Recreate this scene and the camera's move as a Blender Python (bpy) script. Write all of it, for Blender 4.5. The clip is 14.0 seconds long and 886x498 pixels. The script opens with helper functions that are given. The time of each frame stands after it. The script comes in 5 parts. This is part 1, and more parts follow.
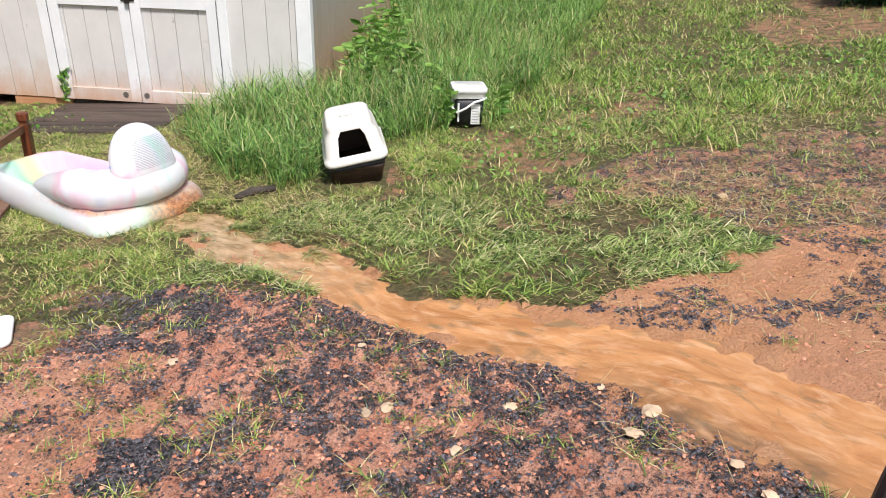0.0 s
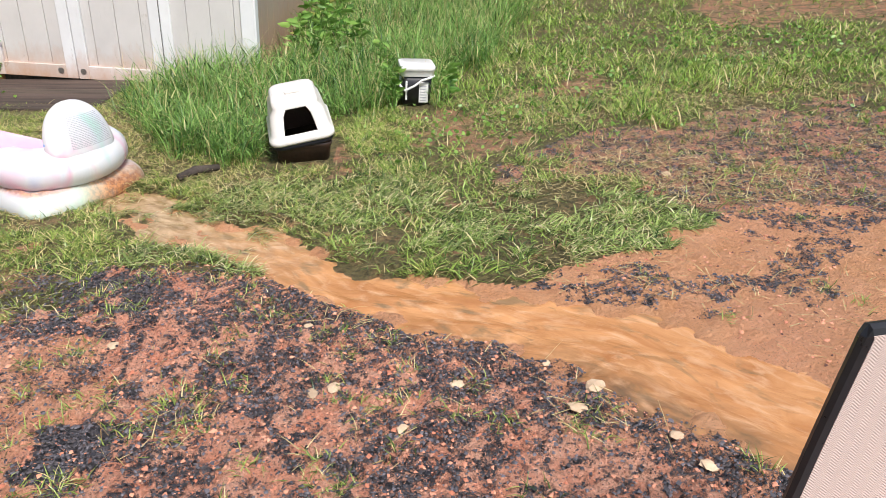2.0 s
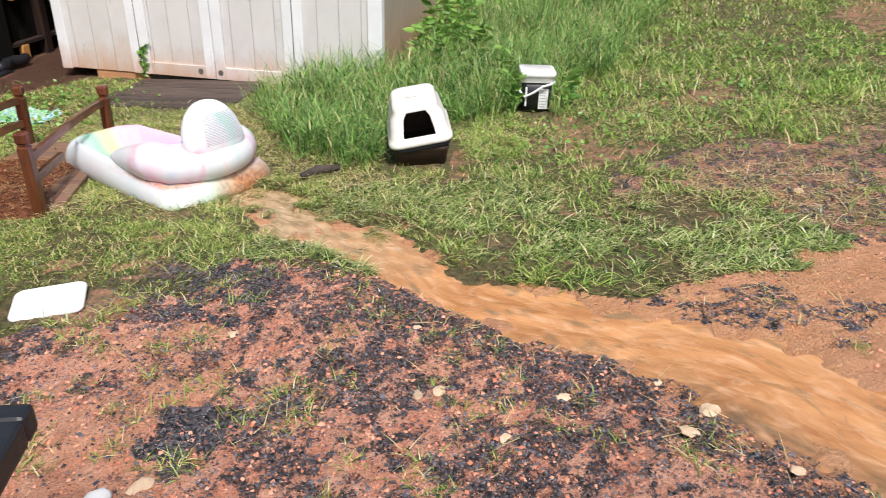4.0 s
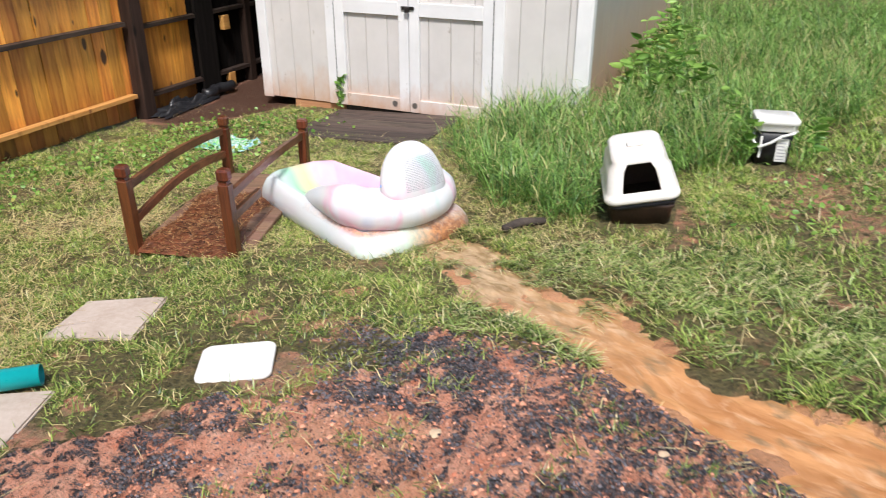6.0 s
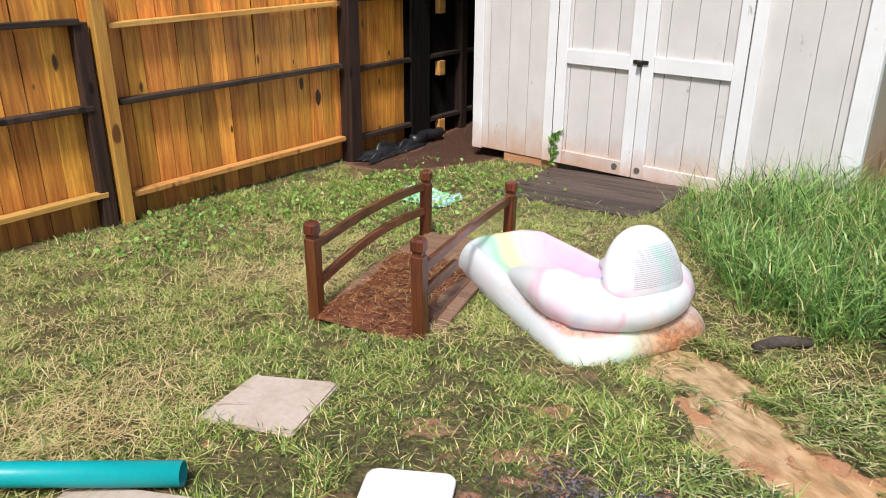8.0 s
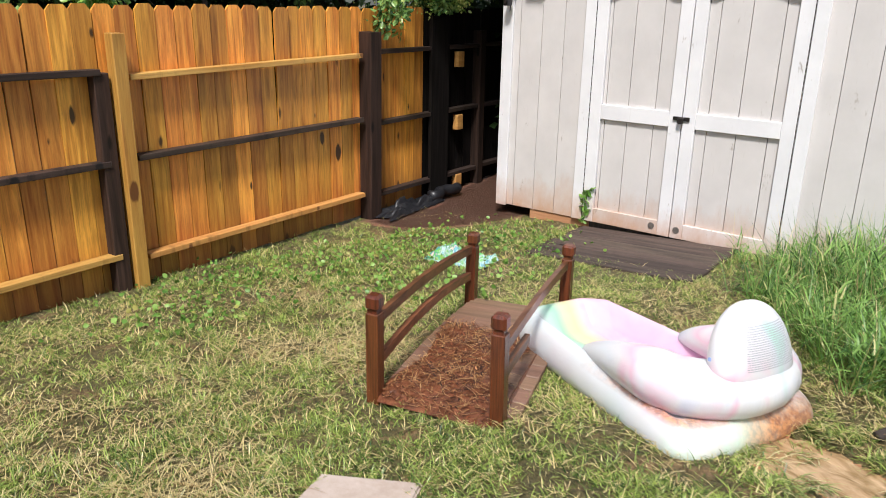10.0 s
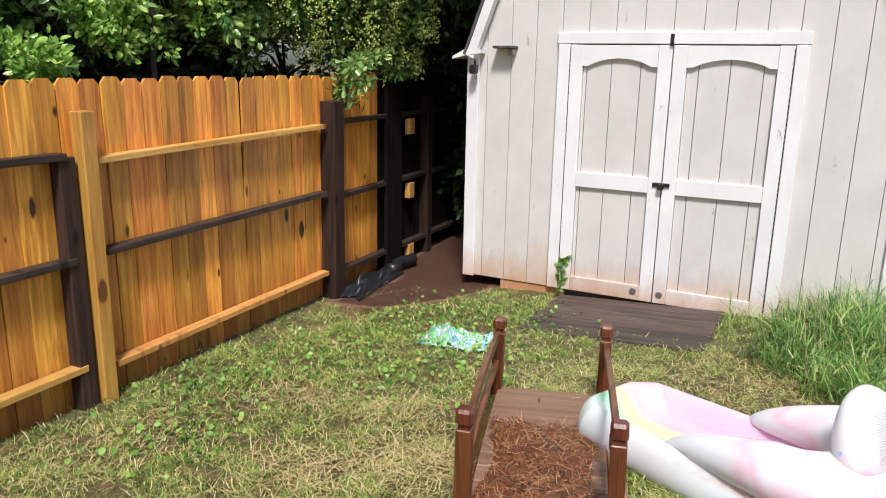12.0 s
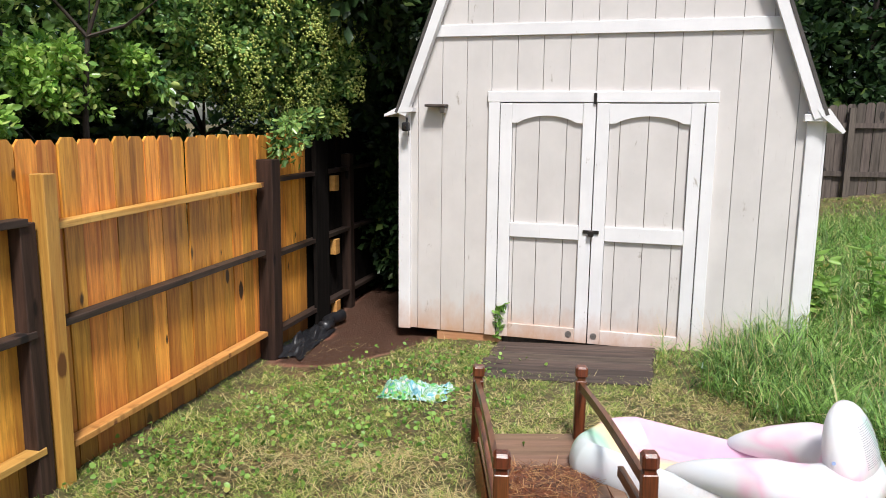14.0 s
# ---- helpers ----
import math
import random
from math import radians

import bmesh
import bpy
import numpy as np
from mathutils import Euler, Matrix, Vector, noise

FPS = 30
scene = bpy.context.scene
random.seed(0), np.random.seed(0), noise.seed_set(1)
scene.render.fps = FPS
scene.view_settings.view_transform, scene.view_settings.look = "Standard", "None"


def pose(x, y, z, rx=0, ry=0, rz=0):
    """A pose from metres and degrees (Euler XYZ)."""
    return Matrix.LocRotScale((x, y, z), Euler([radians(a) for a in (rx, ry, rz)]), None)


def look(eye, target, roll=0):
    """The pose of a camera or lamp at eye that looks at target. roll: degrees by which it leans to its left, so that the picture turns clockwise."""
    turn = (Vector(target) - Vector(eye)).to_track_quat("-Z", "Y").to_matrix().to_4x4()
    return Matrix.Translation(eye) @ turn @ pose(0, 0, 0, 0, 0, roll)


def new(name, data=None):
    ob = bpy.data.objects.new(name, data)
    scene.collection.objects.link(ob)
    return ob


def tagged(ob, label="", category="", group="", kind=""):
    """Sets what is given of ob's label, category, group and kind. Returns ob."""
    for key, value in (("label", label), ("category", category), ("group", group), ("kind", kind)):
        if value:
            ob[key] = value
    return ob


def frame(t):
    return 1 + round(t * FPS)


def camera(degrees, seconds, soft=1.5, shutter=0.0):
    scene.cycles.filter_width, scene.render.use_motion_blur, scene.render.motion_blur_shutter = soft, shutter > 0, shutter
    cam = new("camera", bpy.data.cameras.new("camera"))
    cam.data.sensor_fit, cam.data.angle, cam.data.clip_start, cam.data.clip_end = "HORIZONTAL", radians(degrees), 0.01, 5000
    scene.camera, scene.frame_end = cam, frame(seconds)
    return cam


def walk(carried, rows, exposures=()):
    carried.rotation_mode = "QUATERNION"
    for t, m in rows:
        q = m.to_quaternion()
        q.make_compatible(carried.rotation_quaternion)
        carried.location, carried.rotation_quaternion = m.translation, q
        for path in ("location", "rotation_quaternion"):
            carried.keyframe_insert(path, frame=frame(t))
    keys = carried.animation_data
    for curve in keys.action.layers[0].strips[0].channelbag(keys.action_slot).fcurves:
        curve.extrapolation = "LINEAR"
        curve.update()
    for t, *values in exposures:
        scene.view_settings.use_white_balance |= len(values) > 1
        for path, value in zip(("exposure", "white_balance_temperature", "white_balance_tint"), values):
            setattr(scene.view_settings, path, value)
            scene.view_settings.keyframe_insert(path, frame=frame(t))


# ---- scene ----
# camera and walk
cam = camera(61.4, 14.0, soft=0.55, shutter=0.4)
# seconds, eye, target, roll
PATH = [
    (0, (0.01, -0.02, 1.522), (0.003, 1.782, 0.654), 1.8),
    (0.5, (0.015, -0.019, 1.516), (0.048, 1.778, 0.637), 2.3),
    (1, (0.022, -0.022, 1.518), (0.088, 1.768, 0.628), 2.6),
    (1.5, (0.026, -0.02, 1.517), (0.122, 1.763, 0.616), 2.9),
    (2, (0.029, -0.014, 1.519), (0.153, 1.761, 0.606), 3.2),
    (2.2, (0.03, -0.01, 1.515), (0.159, 1.764, 0.6), 3.3),
    (4.3, (0.024, 0.002, 1.519), (-0.214, 1.768, 0.611), 1.3),
    (4.5, (-0.004, 0.009, 1.518), (-0.282, 1.772, 0.614), 1.0),
    (5, (-0.152, 0.126, 1.505), (-0.545, 1.874, 0.615), 0.1),
    (5.5, (-0.239, 0.323, 1.487), (-0.734, 2.053, 0.614), -0.3),
    (6, (-0.351, 0.507, 1.466), (-0.945, 2.213, 0.609), 0.0),
    (6.5, (-0.465, 0.69, 1.47), (-1.187, 2.355, 0.629), 0.2),
    (7, (-0.537, 0.914, 1.427), (-1.385, 2.528, 0.605), 0.6),
    (7.5, (-0.68, 1.038, 1.423), (-1.641, 2.6, 0.627), 0.8),
    (8, (-0.786, 1.114, 1.386), (-1.841, 2.639, 0.637), 0.3),
    (10.3, (-1.53, 1.17, 1.358), (-2.528, 2.798, 0.762), 1.0),
    (10.5, (-1.651, 1.178, 1.36), (-2.603, 2.84, 0.783), 1.4),
    (11, (-1.928, 1.081, 1.371), (-2.765, 2.816, 0.833), 2.1),
    (11.5, (-2.11, 1.039, 1.416), (-2.92, 2.788, 0.884), 1.4),
    (12, (-2.343, 1.07, 1.434), (-3.073, 2.868, 0.95), 1.0),
    (12.5, (-2.581, 1.026, 1.42), (-3.213, 2.875, 0.991), 0.6),
    (13, (-2.721, 0.989, 1.419), (-3.236, 2.888, 1.06), 0.6),
    (13.5, (-2.888, 0.848, 1.415), (-3.325, 2.77, 1.077), 0.6),
    (14, (-2.935, 0.792, 1.428), (-3.323, 2.725, 1.093), 0.6),
]
EXPOSURE = [(0.0, 0.36, 6550, 10), (14.0, 0.36, 6550, 10)]
walk(cam, [(t, look(eye, target, roll)) for t, eye, target, roll in PATH], EXPOSURE)

# daylight: bright hazy sky, a veiled sun from behind the first view
world = bpy.data.worlds.new("sky")
scene.world = world
world.use_nodes = True
sky = world.node_tree.nodes.new("ShaderNodeTexSky")
sky.sky_type, sky.sun_disc = "NISHITA", False
sky.sun_elevation, sky.sun_rotation = radians(57), radians(157)
sky.air_density, sky.dust_density, sky.ozone_density = 1.0, 2.0, 1.0
world.node_tree.links.new(sky.outputs[0], world.node_tree.nodes["Background"].inputs[0])
world.node_tree.nodes["Background"].inputs[1].default_value = 0.098
sun = new("sun", bpy.data.lights.new("sun", "SUN"))
sun.data.energy, sun.data.angle, sun.data.color = 3.9, radians(10), (1.0, 0.985, 0.97)
sun.matrix_world = look((2.1, -5.0, 8.3), (0, 0, 0))


# ---- materials ----
class Nodes:
    """A short way to write node trees."""

    def __init__(self, name):
        self.mat = bpy.data.materials.new(name)
        self.mat.use_nodes = True
        self.tree = self.mat.node_tree
        self.bsdf = self.tree.nodes["Principled BSDF"]

    def add(self, kind, inputs=None, **props):
        n = self.tree.nodes.new("ShaderNode" + kind)
        if "operation" in props:
            n.operation = props["operation"]
        if "data_type" in props:
            n.data_type, n.blend_type = props["data_type"], props["blend_type"]
        if "attribute_name" in props:
            n.attribute_name = props["attribute_name"]
        if "uv_map" in props:
            n.uv_map = props["uv_map"]
        for k, v in (inputs or {}).items():
            self.plug(v, n.inputs[k])
        return n

    def plug(self, v, socket):
        if isinstance(v, bpy.types.NodeSocket):
            self.tree.links.new(v, socket)
        else:
            socket.default_value = (*v, 1.0) if isinstance(v, tuple) and len(v) == 3 and socket.type == "RGBA" else v

    def coords(self, stretch=(1, 1, 1), shift=True):
        c = self.add("TexCoord").outputs["Object"]
        if shift:
            r = self.add("ObjectInfo").outputs["Random"]
            k = self.add("Math", {0: r, 1: 37.0}, operation="MULTIPLY").outputs[0]
            c = self.add("VectorMath", {0: c, 1: k}, operation="ADD").outputs[0]
        return self.add("Mapping", {"Vector": c, "Scale": stretch}).outputs[0]

    def noise(self, vec, scale, detail=4.0, rough=0.55, warp=0.0):
        return self.add("TexNoise", {"Vector": vec, "Scale": scale, "Detail": detail, "Roughness": rough, "Distortion": warp}).outputs["Fac"]

    def ramp(self, fac, lo, hi, a=0.0, b=1.0):
        return self.add("MapRange", {0: fac, 1: lo, 2: hi, 3: a, 4: b}).outputs[0]

    def math(self, op, a, b=0.0):
        return self.add("Math", {0: a, 1: b}, operation=op).outputs[0]

    def mix(self, fac, a, b, mode="MIX"):
        n = self.add("Mix", data_type="RGBA", blend_type=mode)
        self.plug(fac, n.inputs[0])
        self.plug(a, n.inputs[6])
        self.plug(b, n.inputs[7])
        return n.outputs[2]

    def done(self, color, rough=0.6, height=None, bump=0.3, dist=0.01, **extra):
        self.plug(color, self.bsdf.inputs["Base Color"])
        self.plug(rough, self.bsdf.inputs["Roughness"])
        if height is not None:
            b = self.add("Bump", {"Strength": bump, "Distance": dist, "Height": height})
            self.tree.links.new(b.outputs[0], self.bsdf.inputs["Normal"])
        for k, v in extra.items():
            self.plug(v, self.bsdf.inputs[k.replace("_", " ")])
        return self.mat


def plain_mat(name, c1, c2, scale=8.0, rough=0.5, bump=0.1, stretch=(1, 1, 1), vary=0.0, **extra):
    """Two tones at two scales with a fine relief; vary: from object to object."""
    n = Nodes(name)
    v = n.coords(stretch)
    big, fine = n.noise(v, scale), n.noise(v, scale * 7, 6, 0.65)
    col = n.mix(n.ramp(n.math("ADD", n.math("MULTIPLY", big, 0.6), n.math("MULTIPLY", fine, 0.4)), 0.35, 0.65), c1, c2)
    if vary:
        r = n.add("ObjectInfo").outputs["Random"]
        h = n.add("HueSaturation", {"Value": n.ramp(r, 0, 1, 1 - vary, 1 + vary), "Color": col})
        col = h.outputs[0]
    return n.done(col, n.ramp(fine, 0.3, 0.7, max(rough - 0.1, 0.02), min(rough + 0.12, 1)), fine, bump, 0.004, **extra)


def blade_mat(name, c1, c2, dry, amount, rough=0.5, coat=0.0, sheer=0.36):
    """Leaves: each island its own tone, a few dry, light through them."""
    n = Nodes(name)
    r = n.add("NewGeometry").outputs["Random Per Island"]
    w, t = n.noise(n.coords(shift=False), 1.3, 3), n.noise(n.coords(shift=False), 8.0, 3)
    col = n.mix(n.ramp(n.math("ADD", n.math("MULTIPLY", r, 0.6), n.math("ADD", n.math("MULTIPLY", w, 0.45), n.math("MULTIPLY", t, 0.75))), 0.55, 1.15), c1, c2)
    wet = n.math("GREATER_THAN", n.math("FRACT", n.math("MULTIPLY", r, 17.31)), 1.0 - amount)
    col = n.mix(wet, col, dry)
    n.done(col, rough, Coat_Weight=coat)
    t = n.add("BsdfTranslucent", {"Color": col})
    m = n.add("MixShader", {0: sheer, 1: n.bsdf.outputs[0], 2: t.outputs[0]})
    n.tree.links.new(m.outputs[0], n.tree.nodes["Material Output"].inputs[0])
    return n.mat


def siding_mat(name, c, dirt, mud, reach=0.22):
    """Old painted boards: grain, bare scuffs, splashed clay low down."""
    n = Nodes(name)
    v = n.coords((1, 1, 0.08))
    p = n.add("NewGeometry").outputs["Position"]
    z = n.add("SeparateXYZ", {0: p}).outputs[2]
    grain, blot = n.noise(v, 60, 6, 0.7), n.noise(n.coords(), 2.2, 5, 0.6)
    col = n.mix(n.ramp(blot, 0.35, 0.75), c, tuple(k * 0.86 for k in c))
    col = n.mix(n.ramp(grain, 0.62, 0.8, 0, 0.5), col, dirt)
    scuff = n.math("MULTIPLY", n.ramp(n.noise(n.coords((1, 1, 0.35)), 9, 8, 0.75), 0.64, 0.69), 0.8)
    col = n.mix(scuff, col, (0.30, 0.25, 0.2))
    splash = n.math("MULTIPLY", n.ramp(n.math("ADD", z, n.math("MULTIPLY", n.noise(n.coords((1, 1, 0.5)), 7, 6, 0.7), 0.5)), reach, -0.25), mud)
    col = n.mix(splash, col, (0.52, 0.27, 0.14))
    return n.done(col, 0.55, n.math("ADD", grain, n.math("MULTIPLY", scuff, -0.4)), 0.25, 0.003)


def wood_mat(name, c1, c2, knot, rough=0.5, vary=0.25, stretch=(1, 1, 0.06), scale=28.0, knots=True, wet=None, **extra):
    """Boards: streaks along the grain, dark knots, board-to-board tone."""
    n = Nodes(name)
    r = n.add("ObjectInfo").outputs["Random"]
    v = n.coords(stretch)
    streak, fine = n.noise(v, scale, 5, 0.6, 0.4), n.noise(v, scale * 4, 4, 0.7)
    col = n.mix(n.ramp(streak, 0.35, 0.68), c1, c2)
    col = n.mix(n.ramp(fine, 0.5, 0.8, 0, 0.45), col, knot)
    if knots:
        k = n.add("TexVoronoi", {"Vector": n.coords((1, 1, 0.42)), "Scale": 6.5, "Randomness": 1.0})
        some = n.add("SeparateColor", {0: k.outputs["Color"]}).outputs[0]
        size = n.ramp(some, 0.45, 1.0, -0.02, 0.24)
        spot = n.ramp(n.math("SUBTRACT", n.math("ADD", k.outputs["Distance"], n.math("MULTIPLY", n.math("SUBTRACT", streak, 0.5), 0.25)), size), 0.03, -0.02)
        col = n.mix(n.ramp(n.noise(n.coords((1, 1, 0.12)), 11, 3, 0.5, 0.5), 0.58, 0.72, 0, 0.6), col, tuple(q * 0.45 for q in c2))
        col = n.mix(spot, col, knot)
    if wet:
        p = n.add("SeparateXYZ", {0: n.add("NewGeometry").outputs["Position"]}).outputs[2]
        low = n.ramp(n.math("ADD", p, n.math("MULTIPLY", n.noise(v, 9), 0.35)), wet[0], wet[1])
        col = n.mix(n.math("MULTIPLY", low, 0.75), col, wet[2])
    h = n.add("HueSaturation", {"Value": n.ramp(r, 0, 1, 1 - vary, 1 + vary), "Hue": n.ramp(n.math("FRACT", n.math("MULTIPLY", r, 7.7)), 0, 1, 0.49, 0.51), "Color": col})
    return n.done(h.outputs[0], rough, streak, 0.35, 0.004, **extra)


def soil_mat():
    n = Nodes("red_clay_ground")
    v = n.coords(shift=False)
    a = n.add("Attribute", attribute_name="soil")
    s = n.add("SeparateColor", {0: a.outputs["Color"]})
    turf, grit, pale = s.outputs[0], s.outputs[1], s.outputs[2]
    wet = a.outputs["Alpha"]
    big, mid, fine, dust = n.noise(v, 1.7, 5), n.noise(v, 9, 6, 0.65), n.noise(v, 45, 8, 0.72), n.noise(v, 190, 4, 0.7)
    clay = n.mix(n.ramp(mid, 0.32, 0.68), (0.80, 0.275, 0.155), (0.98, 0.53, 0.365))
    # pale crests and dark hollows: shading between clay lumps put into the colour
    clay = n.mix(n.ramp(fine, 0.5, 0.72, 0, 0.75), clay, (0.88, 0.54, 0.41))
    clay = n.mix(n.ramp(fine, 0.45, 0.3, 0, 0.8), clay, (0.14, 0.045, 0.028))
    lump_shade = n.noise(v, 120, 5, 0.8)
    clay = n.mix(n.ramp(lump_shade, 0.47, 0.33, 0, 0.9), clay, (0.09, 0.03, 0.022))
    clay = n.mix(n.ramp(lump_shade, 0.58, 0.68, 0, 0.8), clay, (0.92, 0.63, 0.50))
    sand = n.mix(n.ramp(mid, 0.35, 0.65), (0.86, 0.46, 0.24), (0.72, 0.32, 0.125))
    sand = n.mix(n.ramp(lump_shade, 0.45, 0.32, 0, 0.5), sand, (0.30, 0.11, 0.05))
    col = n.mix(n.math("MULTIPLY", pale, n.ramp(big, 0.25, 0.6, 0.6, 1.0)), clay, sand)
    crumb = n.add("TexVoronoi", {"Vector": v, "Scale": 88.0, "Randomness": 1.0})
    tone = n.add("SeparateColor", {0: crumb.outputs["Color"]}).outputs[0]
    # black stone; the grey end holds its glints as colour
    black = n.mix(tone, (0.014, 0.014, 0.018), (0.20, 0.175, 0.185))
    gmask = n.ramp(n.math("ADD", n.math("MULTIPLY", grit, 0.5), n.math("MULTIPLY", n.noise(v, 62, 5, 0.8), 0.95)), 0.69, 0.76)
    col = n.mix(gmask, col, black)
    duff = n.mix(n.ramp(fine, 0.35, 0.65), (0.040, 0.032, 0.012), (0.25, 0.205, 0.08))
    duff = n.mix(n.ramp(n.noise(v, 4.2, 5, 0.65), 0.54, 0.7, 0, 0.8), duff, n.mix(n.ramp(fine, 0.35, 0.65), (0.16, 0.075, 0.03), (0.60, 0.36, 0.19)))
    col = n.mix(n.ramp(n.math("ADD", turf, n.math("MULTIPLY", n.math("SUBTRACT", mid, 0.5), 0.9)), 0.3, 0.65), col, duff)
    # gully clay: wet, and darkened further for the shade of the gap
    col = n.mix(n.math("MULTIPLY", wet, 0.95), col, (0.065, 0.028, 0.014))
    h = n.math("ADD", n.math("MULTIPLY", fine, 1.0), n.math("ADD", n.math("MULTIPLY", dust, 0.35), n.math("MULTIPLY", n.math("MULTIPLY", crumb.outputs["Distance"], gmask), -1.2)))
    rough = n.math("SUBTRACT", n.ramp(fine, 0.3, 0.7, 0.42, 0.8), n.math("MULTIPLY", wet, 0.12))
    return n.done(col, rough, h, 1.0, 0.036)


def water_mat():
    n = Nodes("muddy_water")
    u = n.add("UVMap", uv_map="flow").outputs[0]
    v1 = n.add("Mapping", {"Vector": u, "Scale": (1.6, 4.0, 1)}).outputs[0]
    v2 = n.add("Mapping", {"Vector": u, "Scale": (4.0, 9.0, 1)}).outputs[0]
    a, b = n.noise(v1, 2.6, 4, 0.55, 0.8), n.noise(v2, 2.0, 5, 0.6, 0.5)
    col = n.mix(n.ramp(a, 0.3, 0.66), (0.40, 0.165, 0.06), (0.60, 0.295, 0.125))
    # paler streaks: ripple highlights put into the water's colour
    col = n.mix(n.ramp(b, 0.5, 0.7, 0, 0.5), col, (0.74, 0.47, 0.28))
    col = n.mix(n.ramp(n.noise(v2, 1.1, 4, 0.6, 0.6), 0.56, 0.68, 0, 0.75), col, (0.20, 0.14, 0.075))
    uv = n.add("SeparateXYZ", {0: u})
    head = uv.outputs[0]
    bed = n.math("MULTIPLY", n.ramp(n.math("ADD", uv.outputs[1], n.math("MULTIPLY", b, 0.22)), 0.02, -0.16), n.ramp(head, 2.3, 3.0))
    col = n.mix(n.math("MULTIPLY", bed, n.ramp(n.noise(v2, 1.5, 4), 0.35, 0.6, 0.2, 0.9)), col, (0.13, 0.085, 0.05))
    col = n.mix(n.ramp(n.math("ADD", head, n.math("MULTIPLY", a, 0.9)), 2.5, 1.3, 0, 0.85), col, n.mix(n.ramp(b, 0.35, 0.65), (0.22, 0.15, 0.07), (0.52, 0.37, 0.22)))
    return n.done(col, 0.13, n.math("ADD", a, n.math("MULTIPLY", b, 0.5)), 0.7, 0.015, IOR=1.33)


def vinyl_mat():
    n = Nodes("pearly_vinyl")
    v = n.coords(shift=False)
    w = n.noise(n.coords((1.2, 2.2, 1.5), shift=False), 1.9, 2, 0.4, 0.6)
    r = n.add("ValToRGB", {0: w})
    e = r.color_ramp.elements
    e[0].position, e[0].color = 0.22, (0.50, 0.80, 0.66, 1)
    e[1].position, e[1].color = 0.80, (0.54, 0.66, 0.88, 1)
    for p, c in ((0.38, (0.78, 0.82, 0.86, 1)), (0.50, (0.84, 0.82, 0.83, 1)), (0.58, (0.90, 0.60, 0.72, 1)), (0.68, (0.82, 0.81, 0.86, 1))):
        k = e.new(p)
        k.color = c
    film = n.mix(0.08, r.outputs[0], (0.85, 0.86, 0.88))
    wrinkle = n.noise(n.coords((1, 5, 1), shift=False), 9, 3)
    return n, v, film, wrinkle


def vinyl_done(n, col, wrinkle, rough=0.32):
    n.done(col, rough, wrinkle, 0.14, 0.012, Coat_Weight=0.2, Coat_Roughness=0.2, Subsurface_Weight=0.6, Subsurface_Radius=(1.0, 1.0, 1.0), Subsurface_Scale=0.12)
    t = n.add("BsdfTranslucent", {"Color": col})
    m = n.add("MixShader", {0: 0.12, 1: n.bsdf.outputs[0], 2: t.outputs[0]})
    n.tree.links.new(m.outputs[0], n.tree.nodes["Material Output"].inputs[0])
    return n.mat


def vinyl_plain():
    n, v, film, wr = vinyl_mat()
    return vinyl_done(n, film, wr)


def vinyl_base():
    """The mattress: rainbow bands along it, clay washed over its head end."""
    n, v, film, wr = vinyl_mat()
    s = n.add("SeparateXYZ", {0: v})
    x, y = s.outputs[0], s.outputs[1]
    r = n.add("ValToRGB", {0: n.ramp(n.math("ADD", y, n.math("MULTIPLY", n.noise(v, 2), 0.1)), -0.35, 0.45)})
    e = r.color_ramp.elements
    e[0].position, e[0].color = 0.1, (0.80, 0.82, 0.88, 1)
    e[1].position, e[1].color = 0.95, (0.80, 0.83, 0.86, 1)
    for p, c in ((0.25, (0.87, 0.48, 0.70, 1)), (0.42, (0.89, 0.54, 0.62, 1)), (0.53, (0.88, 0.70, 0.34, 1)), (0.66, (0.34, 0.74, 0.48, 1)), (0.82, (0.74, 0.84, 0.84, 1))):
        k = e.new(p)
        k.color = c
    col = n.mix(n.ramp(x, 0.15, 0.5, 0.2, 0.85), film, r.outputs[0])
    side = n.ramp(n.math("ADD", y, n.math("MULTIPLY", n.noise(v, 6, 5, 0.6), 0.3)), 0.36, 0.05)
    mud = n.math("MULTIPLY", n.ramp(n.math("ADD", x, n.math("MULTIPLY", n.noise(v, 14, 6, 0.7), 0.2)), 0.22, 0.06), side)
    top = n.math("MULTIPLY", n.ramp(s.outputs[2], 0.13, 0.15), n.ramp(n.math("ADD", x, n.math("MULTIPLY", n.noise(v, 18, 6, 0.7), 0.5)), 0.95, 0.5))
    mud = n.math("MAXIMUM", mud, n.math("MULTIPLY", top, n.ramp(n.noise(v, 26, 5, 0.7), 0.3, 0.5, 0.2, 0.8)))
    low = n.ramp(n.math("ADD", s.outputs[2], n.math("MULTIPLY", n.noise(v, 30, 5, 0.7), 0.06)), 0.056, 0.028)
    col = n.mix(n.ramp(n.math("ADD", x, n.math("MULTIPLY", n.noise(v, 5), 0.3)), 0.3, 0.12, 0, 0.45), col, (0.62, 0.88, 0.62))
    tone = n.mix(n.ramp(n.noise(v, 40, 5, 0.7), 0.4, 0.6), (0.30, 0.08, 0.02), (0.76, 0.31, 0.09))
    col = n.mix(n.math("MULTIPLY", mud, 0.94), col, n.mix(n.ramp(y, 0.0, -0.3, 0, 0.7), tone, (0.25, 0.12, 0.07)))
    col = n.mix(n.math("MULTIPLY", low, 0.4), col, (0.2, 0.13, 0.06))
    return vinyl_done(n, col, wr, n.ramp(mud, 0, 1, 0.22, 0.6))


